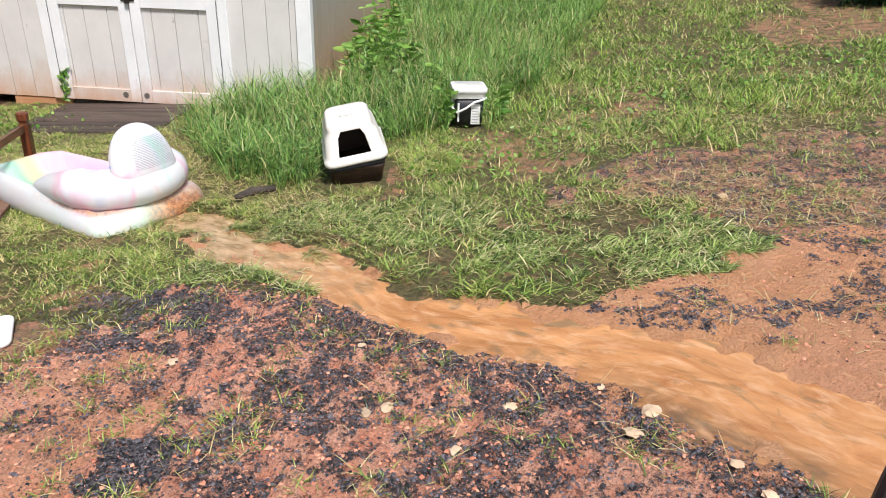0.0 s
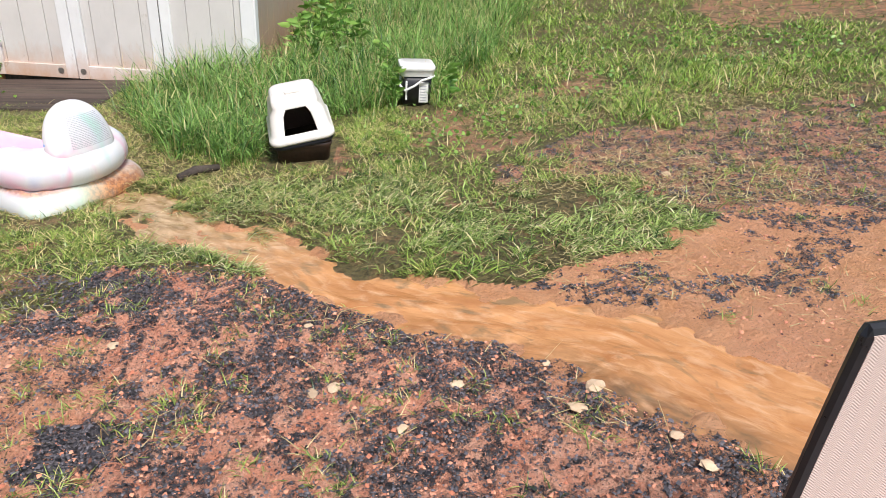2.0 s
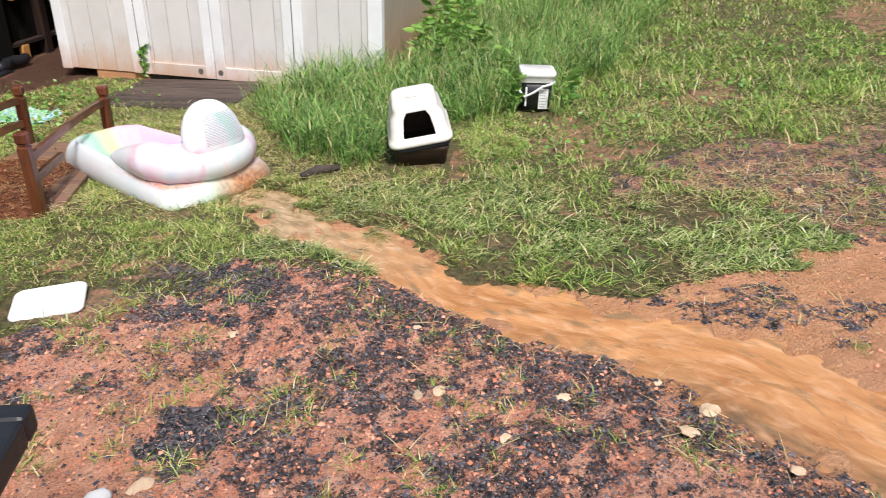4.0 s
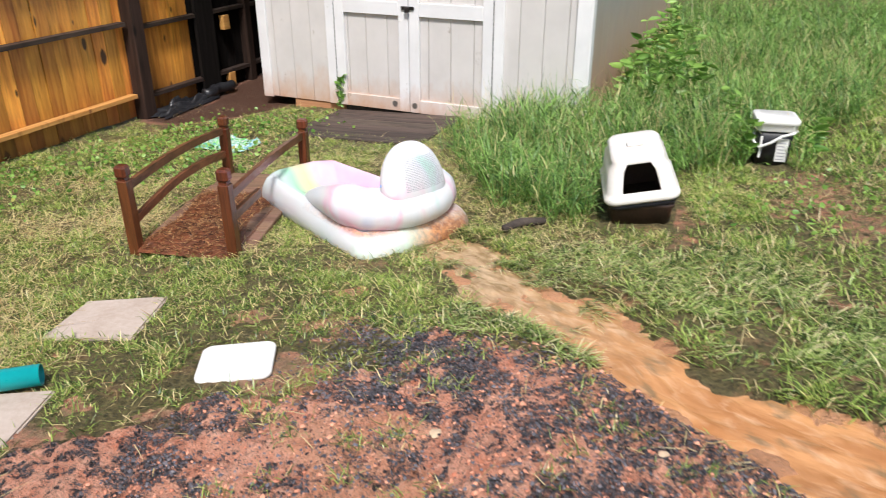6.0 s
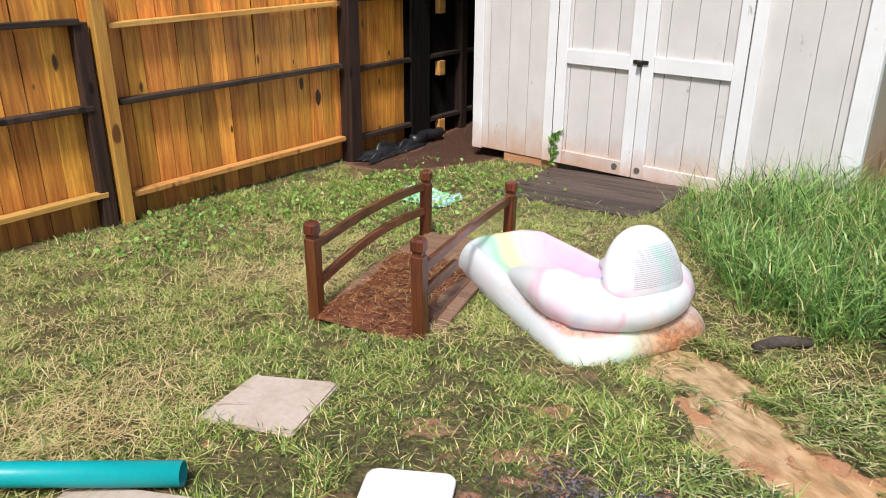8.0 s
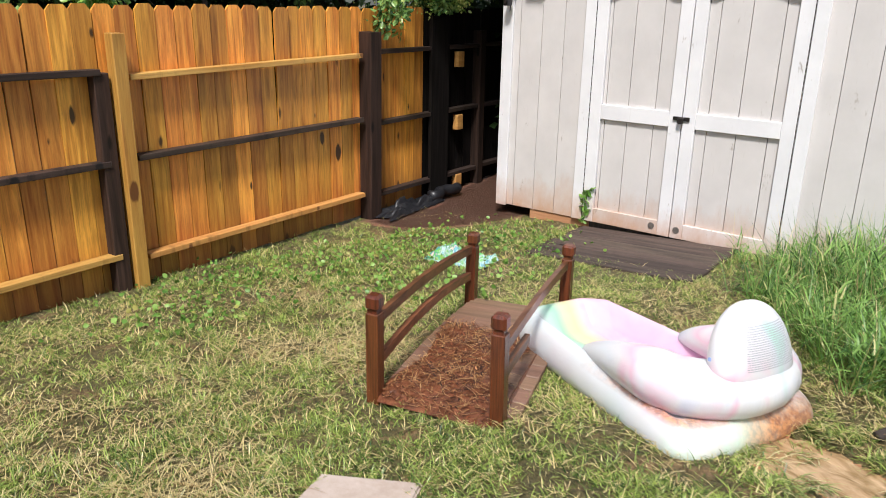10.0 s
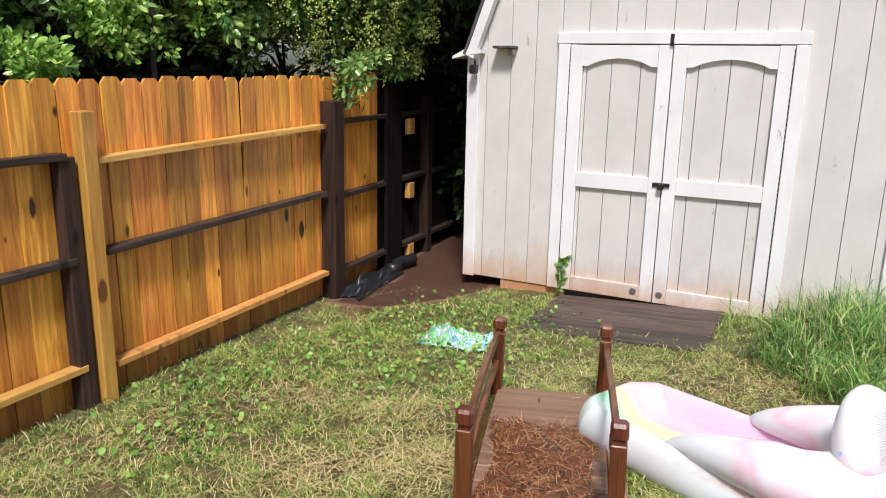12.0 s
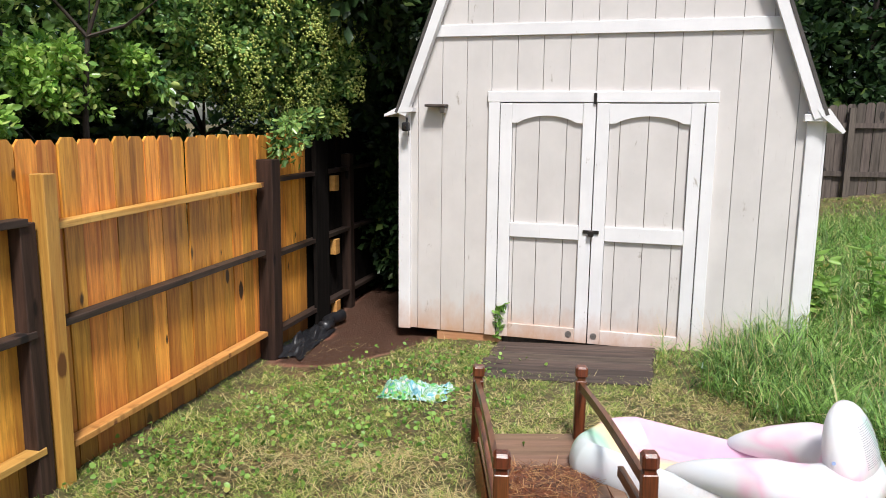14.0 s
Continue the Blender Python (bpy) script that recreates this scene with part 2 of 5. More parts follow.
def weave_mat():
    """Beige herringbone cloth."""
    n = Nodes("herringbone_cloth")
    s = n.add("SeparateXYZ", {0: n.coords(shift=False)})
    zig = n.math("PINGPONG", n.math("MULTIPLY", s.outputs[0], 1.0), 0.012)
    rib = n.math("SINE", n.math("MULTIPLY", n.math("ADD", s.outputs[2], n.math("MULTIPLY", zig, 0.8)), 1500))
    f = n.noise(n.coords(shift=False), 300, 3)
    col = n.mix(n.ramp(n.math("ADD", rib, n.math("MULTIPLY", f, 1.5)), -0.6, 1.6), (0.50, 0.38, 0.33), (0.63, 0.50, 0.45))
    return n.done(col, 0.9, rib, 0.3, 0.002)


CLAY, WATER = soil_mat(), water_mat()
SIDING = siding_mat("cream_siding", (0.66, 0.625, 0.605), (0.42, 0.38, 0.34), 0.9, 0.16)
# side and back walls: a darker grey than the front boards
SIDE_WALL = siding_mat("grey_side_siding", (0.36, 0.35, 0.33), (0.16, 0.15, 0.14), 1.0, 0.95)
TRIM = siding_mat("white_trim_paint", (0.81, 0.80, 0.81), (0.55, 0.51, 0.48), 0.8, 0.12)
GROOVE = plain_mat("groove_shadow_board", (0.38, 0.34, 0.31), (0.26, 0.22, 0.20), 9, 0.9)
CEDAR = wood_mat("new_cedar", (0.88, 0.40, 0.07), (0.48, 0.15, 0.024), (0.06, 0.025, 0.010), 0.42, 0.34, wet=(0.12, -0.35, (0.15, 0.05, 0.02)))
RAIL = wood_mat("pale_new_rail", (0.60, 0.34, 0.10), (0.45, 0.21, 0.05), (0.16, 0.06, 0.02), 0.5, 0.12, (1, 0.06, 1))
WETRAIL = wood_mat("wet_dark_rail", (0.06, 0.04, 0.032), (0.026, 0.018, 0.015), (0.012, 0.01, 0.01), 0.55, 0.2, (1, 0.06, 1), Specular_IOR_Level=0.25)
OLDPOST = wood_mat("dark_soaked_post", (0.06, 0.034, 0.025), (0.022, 0.014, 0.011), (0.01, 0.007, 0.006), 0.6, 0.2, Specular_IOR_Level=0.2)
NEWPOST = wood_mat("yellow_new_post", (0.62, 0.36, 0.08), (0.45, 0.21, 0.04), (0.16, 0.06, 0.015), 0.45, 0.1)
GREYWOOD = wood_mat("weathered_grey_board", (0.12, 0.095, 0.08), (0.06, 0.045, 0.038), (0.02, 0.015, 0.013), 0.75, 0.3)
# old wet boards, with the gap's deep shade put into the colour
SHADEWOOD = wood_mat("shade_black_old_board", (0.013, 0.010, 0.009), (0.006, 0.005, 0.004), (0.006, 0.005, 0.005), 0.92, 0.3, Specular_IOR_Level=0.08)
RAMPWOOD = wood_mat("soaked_ramp_plank", (0.095, 0.066, 0.050), (0.030, 0.020, 0.016), (0.016, 0.012, 0.011), 0.75, 0.25, (0.06, 1, 1), 26, False)
BRIDGEWOOD = wood_mat("red_brown_stained_post", (0.17, 0.048, 0.018), (0.045, 0.013, 0.006), (0.018, 0.007, 0.005), 0.3, 0.15, (1, 1, 0.04), 70, False)
BRIDGERAIL = wood_mat("red_brown_stained_rail", (0.22, 0.085, 0.038), (0.085, 0.030, 0.014), (0.04, 0.016, 0.01), 0.4, 0.2, (1, 0.07, 1), 40, False)
DECKWOOD = wood_mat("worn_deck_plank", (0.26, 0.15, 0.095), (0.17, 0.095, 0.06), (0.07, 0.035, 0.02), 0.55, 0.2, (0.07, 1, 1), 30, False)
SKID = wood_mat("orange_timber_skid", (0.5, 0.25, 0.13), (0.40, 0.18, 0.09), (0.2, 0.09, 0.04), 0.7, 0.1, (0.07, 1, 1), 20, False)
CONCRETE = plain_mat("pale_concrete", (0.52, 0.43, 0.37), (0.40, 0.31, 0.25), 5, 0.85, 0.3)
WHITE = plain_mat("white_plastic", (0.80, 0.79, 0.77), (0.74, 0.72, 0.69), 4, 0.35, 0.03)
HOOD = plain_mat("off_white_plastic", (0.80, 0.77, 0.73), (0.72, 0.67, 0.61), 5, 0.38, 0.04)
BROWN = plain_mat("brown_plastic", (0.05, 0.027, 0.019), (0.03, 0.018, 0.013), 6, 0.4, 0.05)
BLACK = plain_mat("black_plastic", (0.012, 0.012, 0.014), (0.022, 0.022, 0.025), 9, 0.35, 0.05)
NAVY = plain_mat("blue_black_plastic", (0.012, 0.013, 0.02), (0.022, 0.024, 0.035), 9, 0.4, 0.05)
IRON = plain_mat("black_iron", (0.02, 0.02, 0.02), (0.05, 0.04, 0.035), 30, 0.5, 0.2, Metallic=0.6)
STEEL = plain_mat("dull_steel", (0.4, 0.38, 0.36), (0.25, 0.22, 0.2), 30, 0.45, 0.1, Metallic=0.8)
TEAL = plain_mat("teal_pvc", (0.0, 0.37, 0.37), (0.0, 0.31, 0.33), 5, 0.35, 0.03)
BLUE = plain_mat("blue_valve", (0.30, 0.42, 0.72), (0.36, 0.48, 0.76), 9, 0.4)
PRINT = plain_mat("grey_print", (0.36, 0.36, 0.39), (0.46, 0.46, 0.49), 60, 0.5)
FROST = plain_mat("frosted_panel", (0.68, 0.69, 0.68), (0.60, 0.61, 0.60), 4, 0.3, 0.03)
SHINGLE = plain_mat("dark_shingle", (0.06, 0.055, 0.05), (0.10, 0.09, 0.085), 20, 0.9, 0.4)
MULCH = plain_mat("wet_red_mulch", (0.26, 0.085, 0.034), (0.05, 0.018, 0.010), 16, 0.5, 1.0)
STONE = plain_mat("tan_stone", (0.62, 0.46, 0.31), (0.50, 0.34, 0.22), 14, 0.8, 0.5, vary=0.25)
BARK = plain_mat("grey_bark", (0.09, 0.068, 0.054), (0.035, 0.026, 0.022), 14, 0.9, 0.8, (1, 1, 0.3))
CLOTHMAT = weave_mat()
LAWN = blade_mat("lawn_blade", (0.022, 0.070, 0.010), (0.44, 0.55, 0.13), (0.80, 0.66, 0.33), 0.16, 0.36)
SLOPEG = blade_mat("slope_grass_blade", (0.018, 0.07, 0.010), (0.44, 0.60, 0.13), (0.74, 0.60, 0.32), 0.14, 0.38)
TALL = blade_mat("tall_grass_blade", (0.018, 0.085, 0.014), (0.32, 0.53, 0.13), (0.62, 0.58, 0.26), 0.07, 0.42)
FLATG = blade_mat("flattened_grass_blade", (0.016, 0.055, 0.010), (0.50, 0.62, 0.20), (0.76, 0.68, 0.40), 0.18, 0.3)
STRAW = blade_mat("straw", (0.58, 0.46, 0.2), (0.80, 0.66, 0.36), (0.4, 0.26, 0.12), 0.15, 0.6)
NEEDLE = blade_mat("pine_straw", (0.36, 0.18, 0.07), (0.62, 0.40, 0.19), (0.18, 0.07, 0.03), 0.3, 0.6)
WEEDLEAF = blade_mat("broad_weed_leaf", (0.09, 0.23, 0.035), (0.33, 0.53, 0.12), (0.45, 0.42, 0.12), 0.06, 0.4)
HOLLY = blade_mat("glossy_shrub_leaf", (0.04, 0.12, 0.04), (0.34, 0.54, 0.15), (0.55, 0.66, 0.2), 0.10, 0.26, 0.5, 0.25)
FRESHLEAF = blade_mat("fresh_shrub_leaf", (0.10, 0.26, 0.04), (0.40, 0.62, 0.12), (0.60, 0.72, 0.22), 0.12, 0.32, 0.3)
BERRY = blade_mat("yellow_green_berry", (0.26, 0.36, 0.06), (0.58, 0.62, 0.17), (0.30, 0.42, 0.10), 0.15, 0.4, 0.2, 0.15)
DARKLEAF = blade_mat("dark_tree_leaf", (0.012, 0.035, 0.012), (0.05, 0.10, 0.03), (0.11, 0.17, 0.04), 0.08, 0.45)
BARKCHIP = blade_mat("red_bark_flake", (0.016, 0.006, 0.004), (0.22, 0.068, 0.026), (0.45, 0.22, 0.10), 0.08, 0.45, 0.0, 0.0)
# the lighter grey of the gravel paints in glints
GRIT = blade_mat("black_gravel_crumb", (0.010, 0.010, 0.013), (0.15, 0.135, 0.15), (0.25, 0.12, 0.08), 0.07, 0.5, 0.0, 0.0)
CLOD = blade_mat("red_clay_clod", (0.45, 0.15, 0.085), (0.72, 0.33, 0.21), (0.12, 0.05, 0.035), 0.25, 0.8, 0.0, 0.0)


# ---- shape helpers ----
def part(name, bm, material, parent=None, label="", smooth=False, place=None):
    """Links a bmesh as one mesh object, under a thing or a part."""
    me = bpy.data.meshes.new(name)
    bmesh.ops.recalc_face_normals(bm, faces=bm.faces)
    bm.to_mesh(me)
    bm.free()
    me.materials.append(material)
    if smooth:
        me.polygons.foreach_set("use_smooth", [True] * len(me.polygons))
    ob = new(name, me)
    if parent is not None:
        ob.parent = parent
    if place is not None:
        ob.matrix_basis = place
    return tagged(ob, label)


def shared(name, me, parent, place):
    """A piece that shares its mesh with alike pieces."""
    ob = new(name, me)
    ob.parent = parent
    ob.matrix_basis = place
    return ob


def thing(name, m, label, category, group="", kind=""):
    ob = new(name)
    ob.empty_display_size = 0.1
    ob.matrix_basis = m
    return tagged(ob, label, category, group, kind)


def box(x0, x1, y0, y1, z0, z1, bevel=0.0, bm=None, seg=1):
    bm = bm or bmesh.new()
    m = Matrix.Translation(((x0 + x1) / 2, (y0 + y1) / 2, (z0 + z1) / 2)) @ Matrix.Diagonal((x1 - x0, y1 - y0, z1 - z0, 1))
    vs = bmesh.ops.create_cube(bm, size=1, matrix=m)["verts"]
    if bevel:
        es = list({e for v in vs for e in v.link_edges})
        bmesh.ops.bevel(bm, geom=es, offset=bevel, segments=seg, affect="EDGES", profile=0.6)
    return bm


def prism(outline, y0, y1, bm=None):
    """An outline in x, z drawn out along y."""
    bm = bm or bmesh.new()
    a = [bm.verts.new((x, y0, z)) for x, z in outline]
    b = [bm.verts.new((x, y1, z)) for x, z in outline]
    bm.faces.new(a)
    bm.faces.new(b[::-1])
    for i in range(len(a)):
        j = (i + 1) % len(a)
        bm.faces.new((a[j], a[i], b[i], b[j]))
    return bm


def rings(loops, caps=True, closed=True, bm=None):
    """Skin over loops of points of one length."""
    bm = bm or bmesh.new()
    vs = [[bm.verts.new(p) for p in loop] for loop in loops]
    n = len(vs[0])
    for a, b in zip(vs, vs[1:]):
        for i in range(n if closed else n - 1):
            j = (i + 1) % n
            bm.faces.new((a[i], a[j], b[j], b[i]))
    if caps:
        bm.faces.new(vs[0][::-1])
        bm.faces.new(vs[-1])
    return bm


def tube(points, radii, seg=10, squash=1.0, caps=True, bm=None):
    """A round bar along points; squash: height over width."""
    pts = [Vector(p) for p in points]
    loops = []
    for i, p in enumerate(pts):
        d = (pts[min(i + 1, len(pts) - 1)] - pts[max(i - 1, 0)]).normalized()
        side = d.cross(Vector((0, 0, 1)))
        side = side.normalized() if side.length > 1e-4 else Vector((1, 0, 0))
        up = side.cross(d).normalized()
        r = radii[i] if isinstance(radii, (list, tuple)) else radii
        loops.append([p + side * r * math.cos(k * 2 * math.pi / seg) + up * r * squash * math.sin(k * 2 * math.pi / seg) for k in range(seg)])
    return rings(loops, caps, True, bm)


def rounded(w, d, r, z, seg=5, cx=0.0, cy=0.0):
    """A rounded rectangle at height z, as points."""
    out = []
    for qx, qy, a0 in ((1, 1, 0), (-1, 1, 90), (-1, -1, 180), (1, -1, 270)):
        for k in range(seg + 1):
            a = radians(a0 + 90 * k / seg)
            out.append((cx + qx * (w / 2 - r) + r * math.cos(a), cy + qy * (d / 2 - r) + r * math.sin(a), z))
    return out


def raw_mesh(name, verts, faces, material, smooth=False):
    """A mesh out of numpy arrays; faces: rows of three or four corners."""
    me = bpy.data.meshes.new(name)
    me.vertices.add(len(verts))
    me.vertices.foreach_set("co", np.asarray(verts, np.float32).ravel())
    loops = np.concatenate([f.ravel() for f in faces]).astype(np.int32)
    sizes = np.concatenate([np.full(len(f), f.shape[1]) for f in faces])
    me.loops.add(len(loops))
    me.loops.foreach_set("vertex_index", loops)
    me.polygons.add(len(sizes))
    me.polygons.foreach_set("loop_start", np.concatenate([[0], np.cumsum(sizes)[:-1]]).astype(np.int32))
    if smooth:
        me.polygons.foreach_set("use_smooth", np.ones(len(sizes), bool))
    me.update(calc_edges=True)
    me.materials.append(material)
    return me


# ---- the lie of the land ----
rng = np.random.default_rng(7)
LATTICE = rng.random((256, 256))


def vnoise(x, y, s):
    """Smooth noise 0..1 with cells 1/s wide."""
    x, y = np.asarray(x) * s + 500.0, np.asarray(y) * s + 500.0
    i, j = np.floor(x).astype(int), np.floor(y).astype(int)
    u, v = x - i, y - j
    u, v = u * u * (3 - 2 * u), v * v * (3 - 2 * v)
    g = lambda a, b: LATTICE[a % 256, b % 256]
    return (g(i, j) * (1 - u) + g(i + 1, j) * u) * (1 - v) + (g(i, j + 1) * (1 - u) + g(i + 1, j + 1) * u) * v


def fbm(x, y, s):
    return vnoise(x, y, s) * 0.55 + vnoise(x, y, s * 2.1) * 0.28 + vnoise(x, y, s * 4.3) * 0.17


# the stream: middle, half width
STREAM = [(-1.85, 4.18, 0.10), (-1.52, 3.98, 0.19), (-1.12, 3.68, 0.23), (-0.68, 3.30, 0.20), (-0.40, 3.03, 0.17), (-0.16, 2.77, 0.16), (0.18, 2.60, 0.23),
          (0.51, 2.41, 0.21), (0.87, 2.22, 0.26), (1.10, 1.91, 0.27), (1.27, 1.70, 0.26), (1.7, 1.2, 0.28), (2.3, 0.5, 0.3), (3.2, -0.6, 0.3)]


def stream_dist(x, y):
    """Distance from the stream's middle over its half width there."""
    best = np.full(np.shape(x), 99.0)
    for (ax, ay, aw), (bx, by, bw) in zip(STREAM, STREAM[1:]):
        t = np.clip(((x - ax) * (bx - ax) + (y - ay) * (by - ay)) / ((bx - ax) ** 2 + (by - ay) ** 2), 0, 1)
        best = np.minimum(best, np.hypot(x - ax - t * (bx - ax), y - ay - t * (by - ay)) / (aw + t * (bw - aw)))
    return best


def base_z(x, y):
    x, y = np.clip(x, -6.5, 8.0), np.clip(y, -1.0, 17.0)
    return 0.1091 + 0.1044 * x - 0.0838 * y + 0.0054 * x * x - 0.0027 * x * y + 0.0052 * y * y


def inside(poly, x, y):
    r = np.zeros(np.shape(x), bool)
    for (x0, y0), (x1, y1) in zip(poly, poly[1:] + poly[:1]):
        if y0 != y1:
            r ^= ((y0 > y) != (y1 > y)) & (x < (x1 - x0) * (y - y0) / (y1 - y0) + x0)
    return r


def soft_in(poly, x, y, wander=0.25, s=3.0):
    """Inside a region with a ragged edge."""
    dx, dy = (fbm(x, y, s) - 0.5) * 2 * wander, (fbm(x + 31.7, y - 12.3, s) - 0.5) * 2 * wander
    return inside(poly, x + dx, y + dy)


BARE = [(-1.85, 2.35), (-1.55, 2.75), (-1.30, 3.10), (-0.9, 3.15), (-0.5, 3.0), (-0.2, 2.7), (0.2, 2.45), (0.8, 2.1), (1.2, 1.7), (2.4, 0.2), (2.4, -1.5), (-2.4, -1.5), (-2.3, 1.0), (-2.35, 1.75)]
RIGHT_CLAY = [(0.35, 2.75), (0.9, 2.85), (1.25, 3.05), (1.65, 3.3), (2.3, 3.2), (3.5, 2.6), (3.5, 0.0), (2.0, 0.6), (1.3, 1.9), (0.7, 2.5)]
CRUMB = [(0.75, 4.15), (1.3, 3.7), (1.7, 3.2), (2.6, 2.9), (3.6, 3.6), (3.3, 4.9), (2.3, 5.3), (1.35, 4.85)]
ISLAND = [(-1.0, 4.05), (-0.62, 3.55), (-0.25, 3.15), (-0.08, 2.92), (0.4, 2.88), (0.85, 2.86), (1.2, 3.0), (1.62, 3.3), (1.2, 3.62), (0.5, 3.75), (0.1, 4.1), (-0.5, 4.35)]
TUFT = [(-1.28, 3.1), (-1.0, 3.02), (-0.62, 2.98), (-0.55, 3.12), (-0.75, 3.24), (-1.1, 3.42), (-1.3, 3.3)]
HIGH = [(-2.25, 6.9), (-1.95, 5.95), (-1.6, 5.2), (-1.42, 4.62), (-0.85, 4.72), (-0.3, 5.2), (-0.05, 5.65), (0.45, 5.75), (0.75, 6.6), (0.95, 7.6), (1.7, 9.2), (2.6, 12.5), (-1.3, 13.5), (-1.25, 7.0)]
GULLY = [(-5.5, 6.2), (-4.95, 6.15), (-4.5, 6.75), (-4.3, 7.2), (-4.3, 12.0), (-5.7, 12.0)]
FAR_DIRT = [(3.3, 8.6), (4.2, 10.6), (6.5, 10.5), (7.0, 7.6), (5.0, 7.2)]
WASH = [(-1.45, 2.4), (-1.2, 2.6), (-1.05, 2.4), (-1.05, 1.9), (-0.8, 1.2), (-1.4, 0.9), (-1.55, 1.6)]
THIN = [(-2.9, 2.1), (-2.6, 2.7), (-2.2, 3.1), (-1.75, 3.45), (-1.3, 3.35), (-1.25, 2.9), (-1.7, 2.2), (-2.2, 1.6)]


def cover(x, y):
    """How thickly grass grows, 0..1."""
    d = np.ones(np.shape(x))
    d *= np.where(soft_in(THIN, x, y, 0.4), np.where(fbm(x + 1, y - 2, 5.0) > 0.54, 0.35, 0.75), 1.0)
    d *= np.where(soft_in(CRUMB, x, y, 0.5, 2.0), 0.16, 1.0)
    d *= np.where(soft_in(BARE, x, y, 0.22), 0.0, 1.0)
    d *= np.where(soft_in(RIGHT_CLAY, x, y, 0.2), 0.0, 1.0)
    d *= np.where(soft_in(FAR_DIRT, x, y, 0.9, 0.9), 0.15, 1.0)
    d *= np.where(soft_in(GULLY, x, y, 0.2), 0.0, 1.0)
    d *= np.where(soft_in(ISLAND, x, y, 0.2) | soft_in(TUFT, x, y, 0.1), 0.35, 1.0)
    bald = fbm(x * 1.0 + 9, y + 4, 1.6)
    d *= np.where((x > -0.4) & (bald > 0.66) & ~inside(HIGH, x, y), 0.3, 1.0)
    d *= np.where(stream_dist(x, y) < 1.0 - 0.55 * np.clip((y - 2.9) / 0.6, 0, 1) * (fbm(x, y, 6.0) > 0.46), 0.0, 1.0)
    return d


def grit_mask(x, y):
    """Black crushed stone strewn on the clay."""
    n1, n2, n3 = fbm(x + 3, y - 8, 1.3), fbm(x, y, 5.5), fbm(x - 9, y, 14.0)
    n4 = fbm(x + 4, y + 9, 30.0)
    speck = np.clip(0.40 + 0.7 * (n2 - 0.5) + 1.0 * (n3 - 0.5) + 1.6 * (n4 - 0.5) + 0.8 * (n1 - 0.5), 0.22, 0.60)
    bank = np.exp(-((stream_dist(x, y) - 1.5) / 0.6) ** 2) * (x > -0.3) * (x < 1.8)
    bare = soft_in(BARE, x, y, 0.25)
    g = np.where(bare, np.maximum(speck, bank * (0.15 + 0.7 * n3)), 0.0)
    edge = np.exp(-(((x + 1.25) * 0.75 + (y - 2.75) * 0.2) / 0.3) ** 2) * (y > 1.6) * (y < 3.2)
    g = np.maximum(g, edge * np.clip((n2 * 0.6 + n3 * 0.4 - 0.3) * 4, 0, 1) * 0.9)
    g = np.maximum(g, np.where(soft_in(CRUMB, x, y, 0.6, 2.0), np.clip(n3 + n4 - 0.4, 0.3, 1) * 0.62, 0.0))
    g = np.maximum(g, np.where(soft_in(RIGHT_CLAY, x, y, 0.2) & (n2 > 0.55) & (y > 2.3), n4 * 0.9, 0.0))
    return np.clip(g, 0, 1) * (1 - 0.45 * soft_in(WASH, x, y, 0.3)) * (stream_dist(x, y) > 0.95)


def ground_z(x, y):
    x, y = np.asarray(x, float), np.asarray(y, float)
    near = (np.abs(x) < 9) & (y > -2) & (y < 14)
    s = stream_dist(x, y) + (fbm(x, y, 5.0) - 0.5) * 0.5 + (fbm(x + 8, y, 16.0) - 0.5) * 0.25
    up = np.clip((y - 2.9) / 0.6, 0, 1)
    s = s + up * (fbm(x + 2, y + 1, 7.0) - 0.5) * 1.6
    z = base_z(x, y) - (0.065 - 0.016 * up) * np.clip(1.25 - s, 0, 1) ** 0.8
    rough = np.where(soft_in(BARE, x, y, 0.15), 1.0, 0.45)
    z += np.where(near, (fbm(x, y, 3.0) - 0.5) * 0.05 * rough + (fbm(x + 5, y, 12.0) - 0.5) * 0.055 * rough + (fbm(x - 7, y, 34.0) - 0.5) * 0.022 * rough + (np.abs(fbm(x, y - 3, 24.0) - 0.5) - 0.1) * -0.06 * rough * (stream_dist(x, y) > 1.0), 0.0)
    return z + np.where(near, 0, (fbm(x, y, 0.35) - 0.5) * 0.4)


def spaced(lo, a, b, hi, step, grow=1.22):
    mid = list(np.arange(a, b + step / 2, step))
    out, s, p = [], step, b
    while p < hi:
        s *= grow
        p += s
        out.append(p)
    pre, s, p = [], step, a
    while p > lo:
        s *= grow
        p -= s
        pre.append(p)
    return np.array(pre[::-1] + mid + out)


